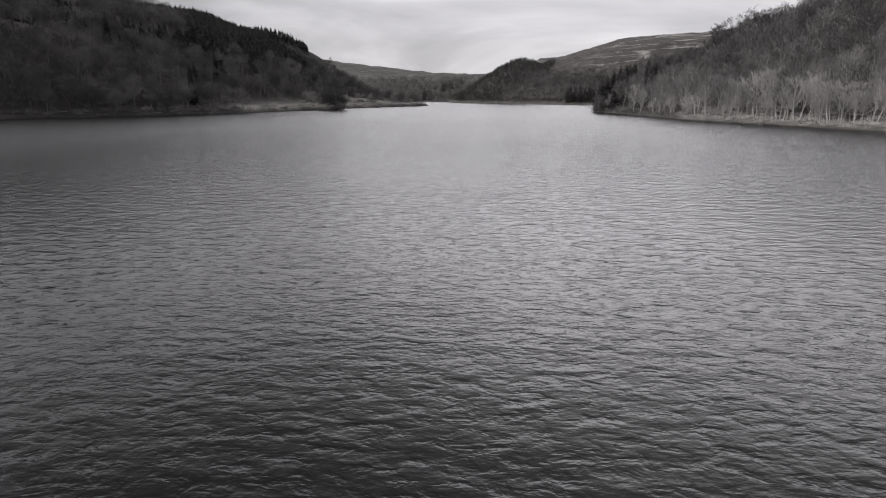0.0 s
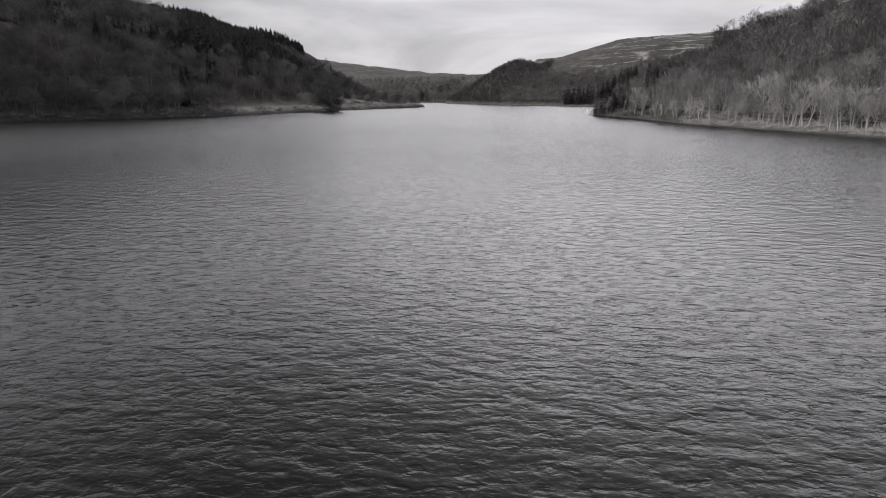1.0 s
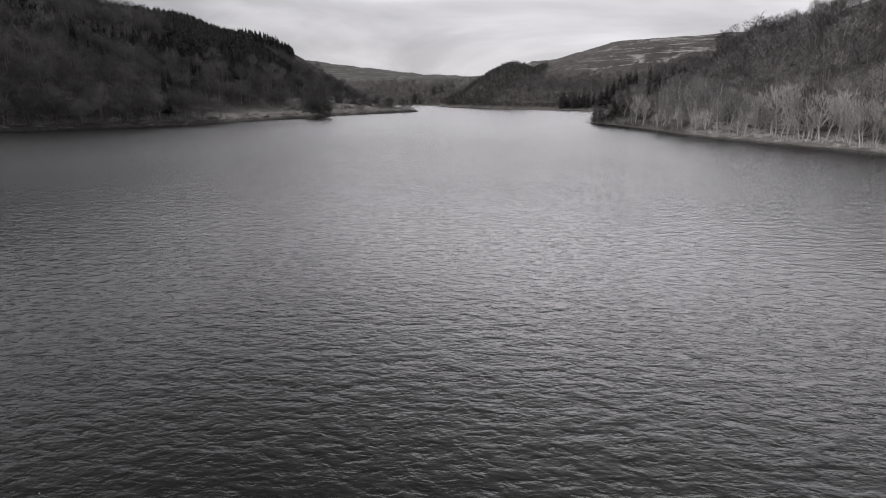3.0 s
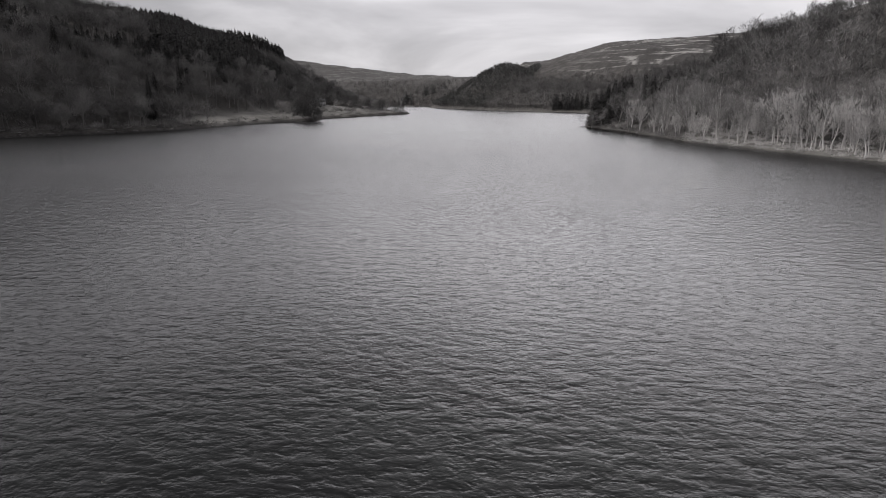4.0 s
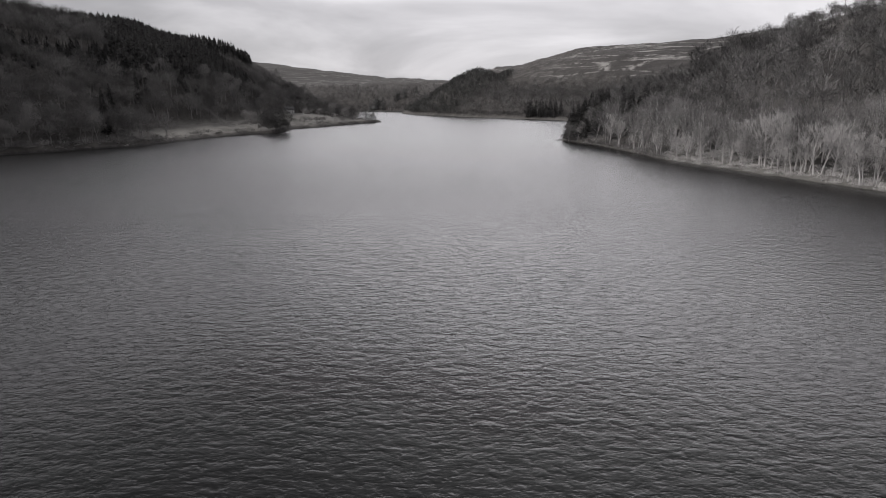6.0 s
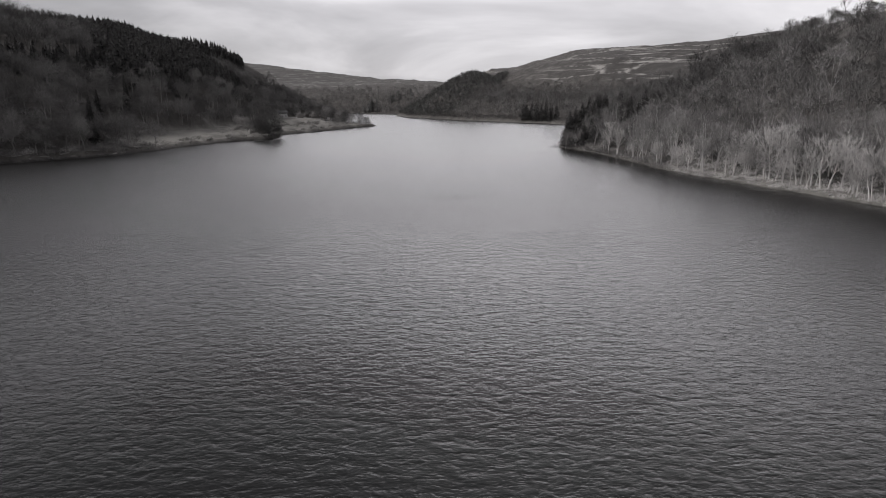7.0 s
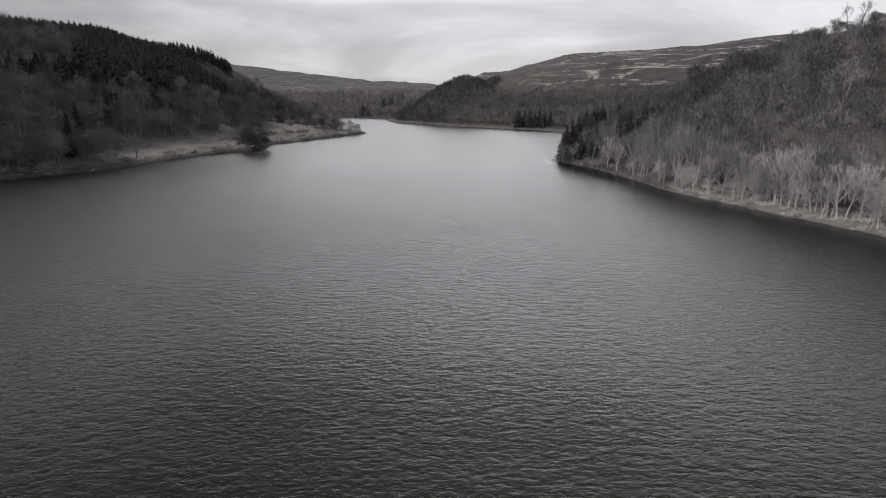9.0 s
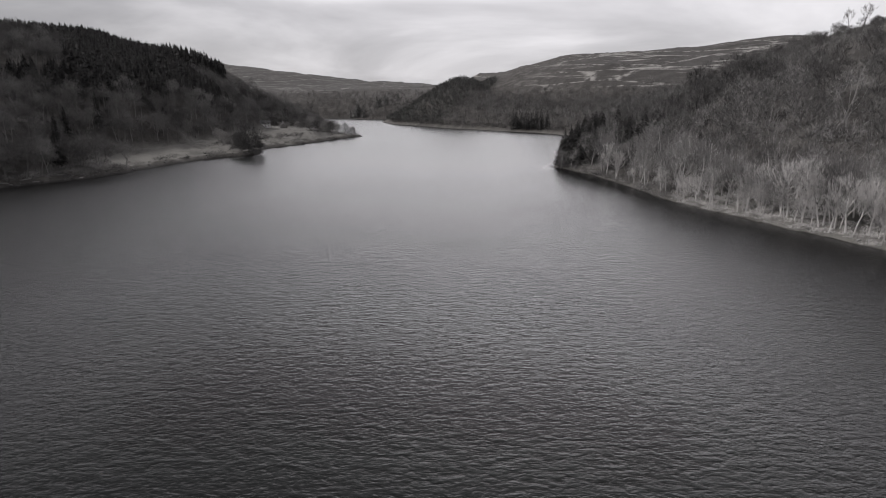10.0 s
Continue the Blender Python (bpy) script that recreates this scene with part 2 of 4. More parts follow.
# the slopes of the smallest wavelets, by their own tilt; their steep sides face down the lake
facet = node(vt, "ShaderNodeMapping", {"Vector": pos, "Scale": (0.6, 1.0, 1.0)})
facet = node(vt, "ShaderNodeTexNoise", {"Vector": facet.outputs[0], "Scale": 15.0, "Detail": 1.0, "Roughness": 0.6}).outputs["Color"]
facet = node(vt, "ShaderNodeVectorMath", {0: facet, 1: (-0.5, -0.60, -0.5)}, operation="ADD")
facet = node(vt, "ShaderNodeVectorMath", {0: facet.outputs[0], 1: (0.7, 1.0, 0.0)}, operation="MULTIPLY")
wavelets = node(vt, "ShaderNodeAttribute", attribute_name="wavelets").outputs["Fac"]
facet = node(vt, "ShaderNodeVectorMath", {0: facet.outputs[0], "Scale": wavelets}, operation="SCALE")
lie = node(vt, "ShaderNodeVectorMath", {0: lie, 1: facet.outputs[0]}, operation="ADD")
lie = node(vt, "ShaderNodeVectorMath", {0: lie.outputs[0]}, operation="NORMALIZE")
vt.links.new(lie.outputs[0], vb.inputs["Normal"])
vb.inputs["Base Color"].default_value = (0.005, 0.0052, 0.0052, 1)
vt.links.new(node(vt, "ShaderNodeAttribute", attribute_name="gloss_loss").outputs["Fac"], vb.inputs["Roughness"])
vb.inputs["IOR"].default_value = 1.333


# ---- the lie of the land: shoreline, slopes, hills ----
SHORE_LEFT = [(-262, -420), (-252, 0), (-240, 110), (-222, 166), (-205, 192), (-190, 210), (-176, 227), (-165, 243), (-157, 256),
              (-150, 276), (-148, 293), (-144, 312), (-138, 332), (-128, 352), (-113, 366), (-123, 412), (-114, 428), (-102, 463),
              (-88, 505), (-72, 547), (-82, 560), (-98, 592), (-118, 645)]
SHORE_FAR = [(-150, 760), (-185, 900), (-215, 1040), (-165, 1030), (-120, 985), (-70, 965), (-60, 930), (-86, 880)]
SHORE_RIGHT = [(-63, 793), (-25, 736), (9, 686), (39, 654), (65, 615), (90, 589), (110, 548), (118, 480), (106, 405), (84, 338),
               (62, 308), (55, 295), (60, 280), (66, 262), (70, 234), (73, 209), (75, 192), (79, 178), (84, 165), (88, 152),
               (92, 142), (95, 134), (98, 124), (101, 114), (105, 102), (109, 82), (114, 40), (116, -420)]
LAKE = SHORE_LEFT + SHORE_FAR + SHORE_RIGHT


def smooth(a, b, x):
    t = np.clip((x - a) / (b - a), 0.0, 1.0)
    return t * t * (3 - 2 * t)


def fields(x, y, octaves, size, seed):
    """Soft value noise, -1 to 1, from sums of turned sine waves."""
    r = np.random.RandomState(seed)
    out, amp, total = np.zeros_like(x), 1.0, 0.0
    for _ in range(octaves):
        for _ in range(3):
            a, p = r.uniform(0, 6.283, 2)
            k = 6.283 / size * r.uniform(0.8, 1.25)
            out += amp / 3 * np.sin((x * math.cos(a) + y * math.sin(a)) * k + p + 1.3 * np.sin(y * k * 0.37 + 2 * p))
        total += amp
        amp *= 0.55
        size *= 0.47
    return out / total * 1.6


def shore_distance(x, y, loop=LAKE):
    """Metres to the shoreline, negative over the water."""
    best = np.full(x.shape, 1e9)
    inside = np.zeros(x.shape, bool)
    for (ax, ay), (bx, by) in zip(loop, loop[1:] + loop[:1]):
        ex, ey = bx - ax, by - ay
        t = np.clip(((x - ax) * ex + (y - ay) * ey) / (ex * ex + ey * ey), 0, 1)
        best = np.minimum(best, (x - ax - t * ex) ** 2 + (y - ay - t * ey) ** 2)
        if ay != by:
            inside ^= ((ay > y) != (by > y)) & (x < (bx - ax) * (y - ay) / (by - ay) + ax)
    best = np.sqrt(best)
    return np.where(inside, -best, best)


def side(x, y):
    """0 on the western side of the valley, 1 on the eastern."""
    mid = np.interp(y, [-400, 0, 300, 560, 700, 850, 960, 1300], [-30, -30, -35, -5, -60, -120, -90, 60])
    return smooth(-25, 25, x - mid)


def meadow_width(y):
    return np.interp(y, [150, 200, 235, 262, 300, 352, 400, 450, 500, 540, 580, 620, 660, 710], [9, 9, 10, 17, 31, 40, 44, 50, 64, 76, 80, 66, 36, 10])


def height(x, y, d=None):
    d = shore_distance(x, y) if d is None else d
    wob = fields(x, y, 3, 160, 3)
    fine = fields(x, y, 3, 26, 4)
    up = np.maximum(d, 0)
    # western side: strip of meadow, steep wooded slope, shoulder
    w = meadow_width(y)
    crest = np.interp(y, [-400, 150, 400, 520, 600, 665, 700, 740, 800, 1000, 1500], [98, 98, 99, 88, 80, 75, 71, 58, 48, 44, 50])
    foot = w + np.interp(y, [585, 650, 760, 900, 1040], [0, 44, 38, 20, 0])
    rise = np.maximum(up - foot, 0)
    west = 0.075 * np.minimum(up, w) + crest * (1 - np.exp(-rise / np.interp(y, [420, 520, 620, 660, 700, 760], [100, 85, 46, 22, 26, 80]))) * (1 + 0.05 * wob)
    # a gentler apron below the end of the hill
    apron = 36 * smooth(-5, 80, up - w) * np.exp(-((y - 705) / 80) ** 2)
    west = np.maximum(west, apron)
    # eastern side: slope from the water to a shoulder that falls away northwards
    cap = np.interp(y, [-400, 100, 250, 330, 380, 430, 490, 560, 640, 760, 1000], [57, 59, 63, 69, 66, 50, 34, 22, 20, 22, 30])
    lin = 0.43 * up + 0.0011 * up * up
    east = lin * (1 + (lin / cap) ** 4) ** -0.25 * (1 + 0.04 * wob)
    # wooded knoll at the bend
    kx = np.where(x < 27, (x - 27) / 100, (x - 27) / 90)
    knoll = 55 * np.maximum(1 - np.sqrt(kx ** 2 + ((y - 835) / 130) ** 2 + 0.03), 0) * smooth(0, 40, up)
    # open moor behind it
    r = x / np.maximum(y, 400)
    brow = np.interp(r, [-0.14, -0.05, 0.06, 0.1, 0.13, 0.2, 0.26, 0.4, 0.5, 0.6, 0.7], [20, 34, 68, 68, 74, 83, 84, 87, 94, 96, 110])
    back = np.interp(r, [0.05, 0.13, 0.26, 0.5], [1050, 980, 860, 800])
    moor = brow * smooth(0.5, 1.0, y / back) ** 0.9 * (1 + 0.02 * wob) * smooth(-0.12, 0.06, r) * smooth(0, 170, up)
    east = np.maximum(np.maximum(east, moor), knoll + 0.25 * east)
    s = side(x, y)
    near = west * (1 - s) + east * s
    # the head of the valley
    sky = np.interp(r, [-1.5, -0.45, -0.38, -0.28, -0.18, -0.13, -0.08, -0.04, 0.0, 0.07, 0.3], [280, 180, 144, 113, 88, 71, 66, 61, 52, 46, 40])
    low = np.interp(r, [-0.5, -0.25, -0.15, -0.06, 0.0, 0.1], [56, 46, 34, 36, 34, 24])
    head = low * smooth(1010, 1500, y) * (1 + 0.08 * wob) + np.maximum(sky - low, 0) * smooth(1500, 2400, y) * (1 + 0.02 * wob)
    z = np.maximum(near, head * smooth(0, 60, up))
    z = z + (0.9 * fine + 1.2 * wob) * smooth(8, 70, up)
    edge = fields(x, y, 3, 11, 6)
    cut = 1 + 0.95 * (1 - side(x, y)) * smooth(120, 160, y) * (1 - smooth(520, 560, y)) - 0.3 * side(x, y) * (y < 330)
    bank = cut * (1.0 + 0.5 * edge) * smooth(-0.6, 2.4, d + 0.6 * fine + 0.9 * edge) + 0.02 * up
    z = np.where(d > -0.7, z + bank - 0.12, -0.15 - 0.25 * np.minimum(-d, 14))
    return z


# ---- ground sheet and water ----
def sheet(name, verts, faces, mat, smooth_shade=True):
    me = bpy.data.meshes.new(name)
    me.vertices.add(len(verts))
    me.vertices.foreach_set("co", np.asarray(verts, np.float32).ravel())
    n = faces.shape[1]
    me.loops.add(faces.size)
    me.loops.foreach_set("vertex_index", faces.astype(np.int32).ravel())
    me.polygons.add(len(faces))
    me.polygons.foreach_set("loop_start", np.arange(0, faces.size, n, dtype=np.int32))
    me.polygons.foreach_set("use_smooth", np.full(len(faces), smooth_shade))
    me.materials.append(mat)
    me.update(calc_edges=True)
    return me


def spaced(lo, hi, step, far, grow):
    """Even steps from lo to hi, then ever longer ones out to -far and far."""
    mid = list(np.arange(lo, hi + step, step))
    s, a = step, mid[0]
    while a > -far[0]:
        s *= grow
        a -= s
        mid.insert(0, a)
    s, a = step, mid[-1]
    while a < far[1]:
        s *= grow
        a += s
        mid.append(a)
    return np.array(mid)


def cover_of(x, y, d, z):
    """Shares of meadow grass, wood and moor."""
    s = side(x, y)
    w = meadow_width(y)
    mead = (1 - s) * (1 - smooth(w - 3, w + 5, d)) * smooth(268, 296, y) * (1 - smooth(610, 665, y)) * smooth(1.8, 4.0, d + 1.2 * fields(x, y, 2, 14, 9))
    strip = 1 - smooth(1.8, 3.6, d + 0.8 * fields(x, y, 2, 14, 9))
    strip = strip * np.where(s < 0.5, 0.12, np.where(y > 400, 0.5, 0.8 - 0.6 * smooth(170, 205, y)))
    strip = np.maximum(strip, s * (1 - smooth(6, 15, d + 4 * fields(x, y, 2, 13, 19))) * (1 - smooth(175, 215, y)) * 0.85)
    r = x / np.maximum(y, 400)
    edge = 42 * fields(x, y, 3, 150, 12)
    moor_e = s * smooth(500, 640, y + 2.2 * edge * 0.5 - 0.25 * x + 60) * smooth(36, 48, z + 0.15 * edge) * (1 - np.exp(-(((x - 45) / 120) ** 2 + ((y - 850) / 110) ** 2)) * 1.3).clip(0, 1)
    moor_far = smooth(1150, 1400, y + 3 * edge) * smooth(20, 32, z + 0.12 * edge)
    moor = np.maximum(moor_e, moor_far)
    moor = np.maximum(moor, s * (y < 500) * smooth(196, 214, d))
    grass = np.clip(np.maximum(mead, strip), 0, 1)
    return grass, np.clip(1 - grass - moor, 0, 1), np.clip(moor, 0, 1)


gxs = spaced(-330, 270, 3.0, (4200, 4200), 1.09)
gys = spaced(40, 760, 3.0, (900, 4600), 1.05)
X, Y = np.meshgrid(gxs, gys)
D = shore_distance(X, Y)
Z = height(X, Y, D)
nx, ny = len(gxs), len(gys)
idx = np.arange(nx * ny).reshape(ny, nx)
quads = np.stack([idx[:-1, :-1], idx[:-1, 1:], idx[1:, 1:], idx[1:, :-1]], -1).reshape(-1, 4)
me = sheet("ground", np.stack([X, Y, Z], -1).reshape(-1, 3), quads, GROUND)
layer = me.color_attributes.new("cover", "FLOAT_COLOR", "POINT")
g, wd, mo = cover_of(X, Y, D, Z)
layer.data.foreach_set("color", np.stack([g, wd, mo, np.ones_like(g)], -1).astype(np.float32).ravel())
tagged(new("ground", me), "valley sides of winter grass, leaf litter and heather moor", kind="structure")

wx, wy = np.linspace(-420, 320, 186), np.linspace(-420, 1080, 376)
WX, WY = np.meshgrid(wx, wy)
idx = np.arange(WX.size).reshape(WX.shape)
quads = np.stack([idx[:-1, :-1], idx[:-1, 1:], idx[1:, 1:], idx[1:, :-1]], -1).reshape(-1, 4)
# sheltered by the banks, and one cat's-paw out in the open
DW = shore_distance(WX, WY)
lee = np.where(WX < -40, np.interp(WY, [90, 240, 300], [5, 5, 3]), np.interp(WY, [120, 250, 285, 310], [9, 11, 11, 6]))
lee = lee * (1 + 0.25 * fields(WX, WY, 2, 45, 63))
ruffle = 0.30 + 0.70 * smooth(0.4 * lee, 1.2 * lee, -DW + 4 * fields(WX, WY, 2, 40, 61))
ruffle += 0.9 * np.exp(-(((WX - 4) / 13) ** 2 + ((WY - 134) / 4) ** 2)) * (0.6 + 0.6 * fields(WX, WY, 2, 12, 62))
# ripples too small to tell apart dull the open lake; the banks keep it smooth
wavelets = (0.05 + 0.30 * smooth(-30, 120, WY) + 0.35 * smooth(35, 100, np.abs(WX + 20)) + 0.7 * smooth(60, 140, -WX) * (1 - smooth(250, 340, WY)) + 0.45 * smooth(50, 85, WX) * smooth(40, 90, WY)) * (0.25 + 0.75 * smooth(0.2 * lee, 1.1 * lee, -DW))
gloss_loss = 0.14 + 0.09 * smooth(40, 140, WY) + 0.03 * smooth(35, 100, np.abs(WX + 20))
gloss_loss *= 0.55 + 0.45 * smooth(0.2 * lee, 1.1 * lee, -DW)
ruffle *= np.interp(WY, [-20, 60, 140, 300], [0.9, 1.4, 1.5, 0.5])
water = new("water", sheet("water", np.stack([WX, WY, 0 * WX], -1).reshape(-1, 3), quads, WATER))
att = water.data.attributes.new("ruffle", "FLOAT", "POINT")
att.data.foreach_set("value", ruffle.astype(np.float32).ravel())
att = water.data.attributes.new("gloss_loss", "FLOAT", "POINT")
att.data.foreach_set("value", gloss_loss.astype(np.float32).ravel())
att = water.data.attributes.new("wavelets", "FLOAT", "POINT")
att.data.foreach_set("value", wavelets.astype(np.float32).ravel())
tagged(water, "dark reservoir water with small wind ripples", kind="structure")


# ---- trees: prototypes as triangles, planted over the slopes ----
class Shape:
    """Collects triangles."""

    def __init__(self):
        self.v, self.f = [], []

    def tube(self, pts, radii, sides):
        base = len(self.v)
        for i, (p, r) in enumerate(zip(pts, radii)):
            axis = (pts[min(i + 1, len(pts) - 1)] - pts[max(i - 1, 0)]).normalized()
            a = axis.orthogonal().normalized()
            b = axis.cross(a)
            for k in range(sides):
                w = 6.283 * k / sides
                self.v.append(tuple(p + (a * math.cos(w) + b * math.sin(w)) * r))
        for i in range(len(pts) - 1):
            for k in range(sides):
                p, q = base + i * sides + k, base + i * sides + (k + 1) % sides
                self.f += [(p, q, q + sides), (p, q + sides, p + sides)]

    def blade(self, root, tip, width, rnd):
        """A twig: a long thin triangle."""
        axis = tip - root
        across = axis.cross(Vector((rnd.gauss(0, 1), rnd.gauss(0, 1), rnd.gauss(0, 1)))).normalized() * width * 0.5
        n = len(self.v)
        self.v += [tuple(root - across), tuple(root + across), tuple(tip)]
        self.f.append((n, n + 1, n + 2))

    def arrays(self):
        return np.array(self.v, np.float32).reshape(-1, 3), np.array(self.f, np.int32).reshape(-1, 3)


def bent(rnd, start, way, length, steps, lift, wobble):
    pts, p, w = [start.copy()], start.copy(), way.normalized()
    for _ in range(steps):
        w = (w + Vector((rnd.gauss(0, wobble), rnd.gauss(0, wobble), rnd.gauss(0, wobble) + lift))).normalized()
        p = p + w * (length / steps)
        pts.append(p.copy())
    return pts


def bare_tree(seed, tall, detail, spread=0.33, stems=1, low=0.28):
    """A leafless broadleaf, 1 m per metre. Returns (wood, twigs)."""
    rnd = random.Random(seed)
    wood, twig = Shape(), Shape()
    sides = (3, 3, 5)[detail]
    for stem in range(stems):
        lean = 0.05 if stems == 1 else 0.26
        w = Vector((rnd.gauss(0, lean), rnd.gauss(0, lean), 1))
        own = tall * rnd.uniform(0.8, 1.0) if stems > 1 else tall
        trunk = bent(rnd, Vector((rnd.gauss(0, 0.25), rnd.gauss(0, 0.25), -0.5)) if stems > 1 else Vector((0, 0, -0.5)), w, own * 0.86, (2, 4, 7)[detail], 0.08, 0.07)
        r0 = tall * 0.0135 / stems ** 0.5 * (1.25, 1.1, 1.0)[detail]
        wood.tube(trunk, [r0 * (1.25 - 1.05 * i / (len(trunk) - 1)) for i in range(len(trunk))], sides)
        limbs = max(3, (6, 13, 19)[detail] // stems ** 0.7) if stems > 1 else (6, 13, 19)[detail]
        limbs = int(limbs)
        for k in range(limbs):
            f = low + (0.97 - low) * (k + rnd.random()) / limbs
            i = min(int(f * (len(trunk) - 1)), len(trunk) - 2)
            at = trunk[i].lerp(trunk[i + 1], f * (len(trunk) - 1) - i)
            a = k * 2.4 + rnd.uniform(-0.5, 0.5)
            out = tall * spread * (1.0 - 0.62 * max(0, (f - low) / (1 - low)) ** 1.3) * rnd.uniform(0.75, 1.2)
            way = Vector((math.cos(a), math.sin(a), rnd.uniform(0.5, 1.05)))
            limb = bent(rnd, at, way, out * 1.2, (1, 2, 4)[detail], 0.16, 0.13)
            rl = r0 * (0.52 - 0.3 * f)
            if detail:
                wood.tube(limb, [rl * (1 - 0.8 * j / (len(limb) - 1)) for j in range(len(limb))], 3)
            else:
                wood.blade(limb[0], limb[-1], rl * 3, rnd)
            for s in range((4, 7, 8)[detail]):
                g = rnd.uniform(0.25, 1.0)
                j = min(int(g * (len(limb) - 1)), len(limb) - 2)
                root = limb[j].lerp(limb[j + 1], g * (len(limb) - 1) - j)
                d = (way.normalized() * 0.6 + Vector((rnd.gauss(0, 0.45), rnd.gauss(0, 0.45), rnd.uniform(0.2, 1.2)))).normalized()
                sub = bent(rnd, root, d, out * rnd.uniform(0.35, 0.7), 1 if detail < 2 else 2, 0.2, 0.12)
                twig.blade(sub[0], sub[-1], (0.20, 0.11, 0.075)[detail], rnd)
                for _ in range((4, 6, 7)[detail]):
                    q = sub[0].lerp(sub[-1], rnd.uniform(0.2, 1))
                    e = Vector((rnd.gauss(0, 0.42), rnd.gauss(0, 0.42), rnd.uniform(0.0, 1.0))) + d * 0.7
                    twig.blade(q, q + e.normalized() * tall * rnd.uniform(0.06, 0.13), (0.21, 0.11, 0.06)[detail], rnd)
    return wood.arrays(), twig.arrays()


def vase_tree(seed, tall, wide, detail, twigs=6, puff=80):
    """A leafless broadleaf whose limbs fan up and out from a short trunk. Returns (wood, twigs)."""
    rnd = random.Random(seed)
    wood, twig = Shape(), Shape()
    fork = tall * rnd.uniform(0.22, 0.36)
    trunk = bent(rnd, Vector((0, 0, -0.5)), Vector((rnd.gauss(0, 0.06), rnd.gauss(0, 0.06), 1)), fork + 0.5, 2 + detail, 0.1, 0.05)
    r0 = tall * 0.0115
    wood.tube(trunk, [r0 * (1.25 - 0.4 * i / (len(trunk) - 1)) for i in range(len(trunk))], 3 + 2 * detail)
    limbs = 7 + 2 * detail
    for k in range(limbs):
        at = trunk[-1].lerp(trunk[-2], rnd.random() * 0.9)
        a = k * 2.4 + rnd.uniform(-0.4, 0.4)
        out = wide * 0.5 * (math.sqrt((k + 0.35) / limbs)) * rnd.uniform(0.8, 1.1)
        top = tall * (1.0 - 0.42 * (2 * out / wide) ** 2) * rnd.uniform(0.9, 1.04)
        end = Vector((math.cos(a) * out, math.sin(a) * out, top))
        mid = at.lerp(end, 0.5) + Vector((math.cos(a), math.sin(a), -0.3)) * out * 0.22
        pts = [at, at.lerp(mid, 0.55) + Vector((0, 0, -0.02 * tall)), mid, mid.lerp(end, 0.55), end]
        pts = [p + Vector((rnd.gauss(0, 0.02), rnd.gauss(0, 0.02), 0)) * tall * (i > 0) for i, p in enumerate(pts)]
        wood.tube(pts, [r0 * f for f in (0.55, 0.45, 0.33, 0.2, 0.06)], 3)
        for j in range(5 + 2 * detail):
            g = rnd.uniform(0.9, 3.9)
            i = int(g)
            root = pts[i].lerp(pts[i + 1], g - i)
            away = Vector((math.cos(a + rnd.gauss(0, 1.0)), math.sin(a + rnd.gauss(0, 1.0)), rnd.uniform(0.5, 1.3))).normalized()
            tip = root + away * wide * rnd.uniform(0.16, 0.3)
            twig.blade(root, tip, (0.12, 0.085)[detail > 0], rnd)
            for _ in range(twigs):
                q = root.lerp(tip, rnd.uniform(0.25, 1.0))
                e = (away + Vector((rnd.gauss(0, 0.45), rnd.gauss(0, 0.45), rnd.uniform(0.0, 0.7)))).normalized()
                twig.blade(q, q + e * tall * rnd.uniform(0.05, 0.12), (0.12, 0.055)[detail > 0], rnd)
        # the spray of fine twigs round the end of each limb
        heart, rad = end - Vector((0, 0, 0.09 * tall)), wide * rnd.uniform(0.18, 0.25)
        for _ in range(puff):
            w, u, r = rnd.uniform(0, 6.283), rnd.uniform(-0.5, 1), rnd.random() ** 0.4
            flat = math.sqrt(1 - u * u)
            dome = Vector((math.cos(w) * flat, math.sin(w) * flat, 1.15 * u))
            q = heart + dome * rad * r
            e = (dome * 0.8 + Vector((rnd.gauss(0, 0.35), rnd.gauss(0, 0.35), rnd.uniform(0.1, 0.8)))).normalized()
            twig.blade(q - e * tall * 0.03, q + e * tall * rnd.uniform(0.03, 0.08), (0.135, 0.066)[detail > 0], rnd)
    return wood.arrays(), twig.arrays()


def bush(seed, tall, wide, blades, thick, reach=1.0):
    """A dense leafless dome of twigs. Returns (stems, twigs)."""
    rnd = random.Random(seed)
    wood, twig = Shape(), Shape()
    lobes = [(rnd.uniform(-0.45, 0.45) * wide, rnd.uniform(-0.45, 0.45) * wide, rnd.uniform(0.6, 1.0)) for _ in range(6)]
    for cx, cy, f in lobes:
        stem = bent(rnd, Vector((cx * 0.3, cy * 0.3, -0.4)), Vector((cx, cy, tall * 0.7)), tall * f * 0.8, 3, 0.05, 0.1)
        wood.tube(stem, [tall * 0.011 * (1 - 0.25 * i) for i in range(4)], 3)
    for _ in range(blades):
        cx, cy, f = rnd.choice(lobes)
        a, u, r = rnd.uniform(0, 6.283), rnd.random(), rnd.random() ** 0.45
        out = Vector((math.cos(a) * math.sqrt(1 - u * u), math.sin(a) * math.sqrt(1 - u * u), u))
        at = Vector((cx + out.x * wide * 0.34 * r, cy + out.y * wide * 0.34 * r, tall * f * (0.08 + 0.72 * u * r + 0.08 * rnd.random())))
        w = (out + Vector((rnd.gauss(0, 0.35), rnd.gauss(0, 0.35), rnd.uniform(0.2, 0.9)))).normalized()
        twig.blade(at, at + w * tall * reach * rnd.uniform(0.08, 0.2), thick, rnd)
    return wood.arrays(), twig.arrays()


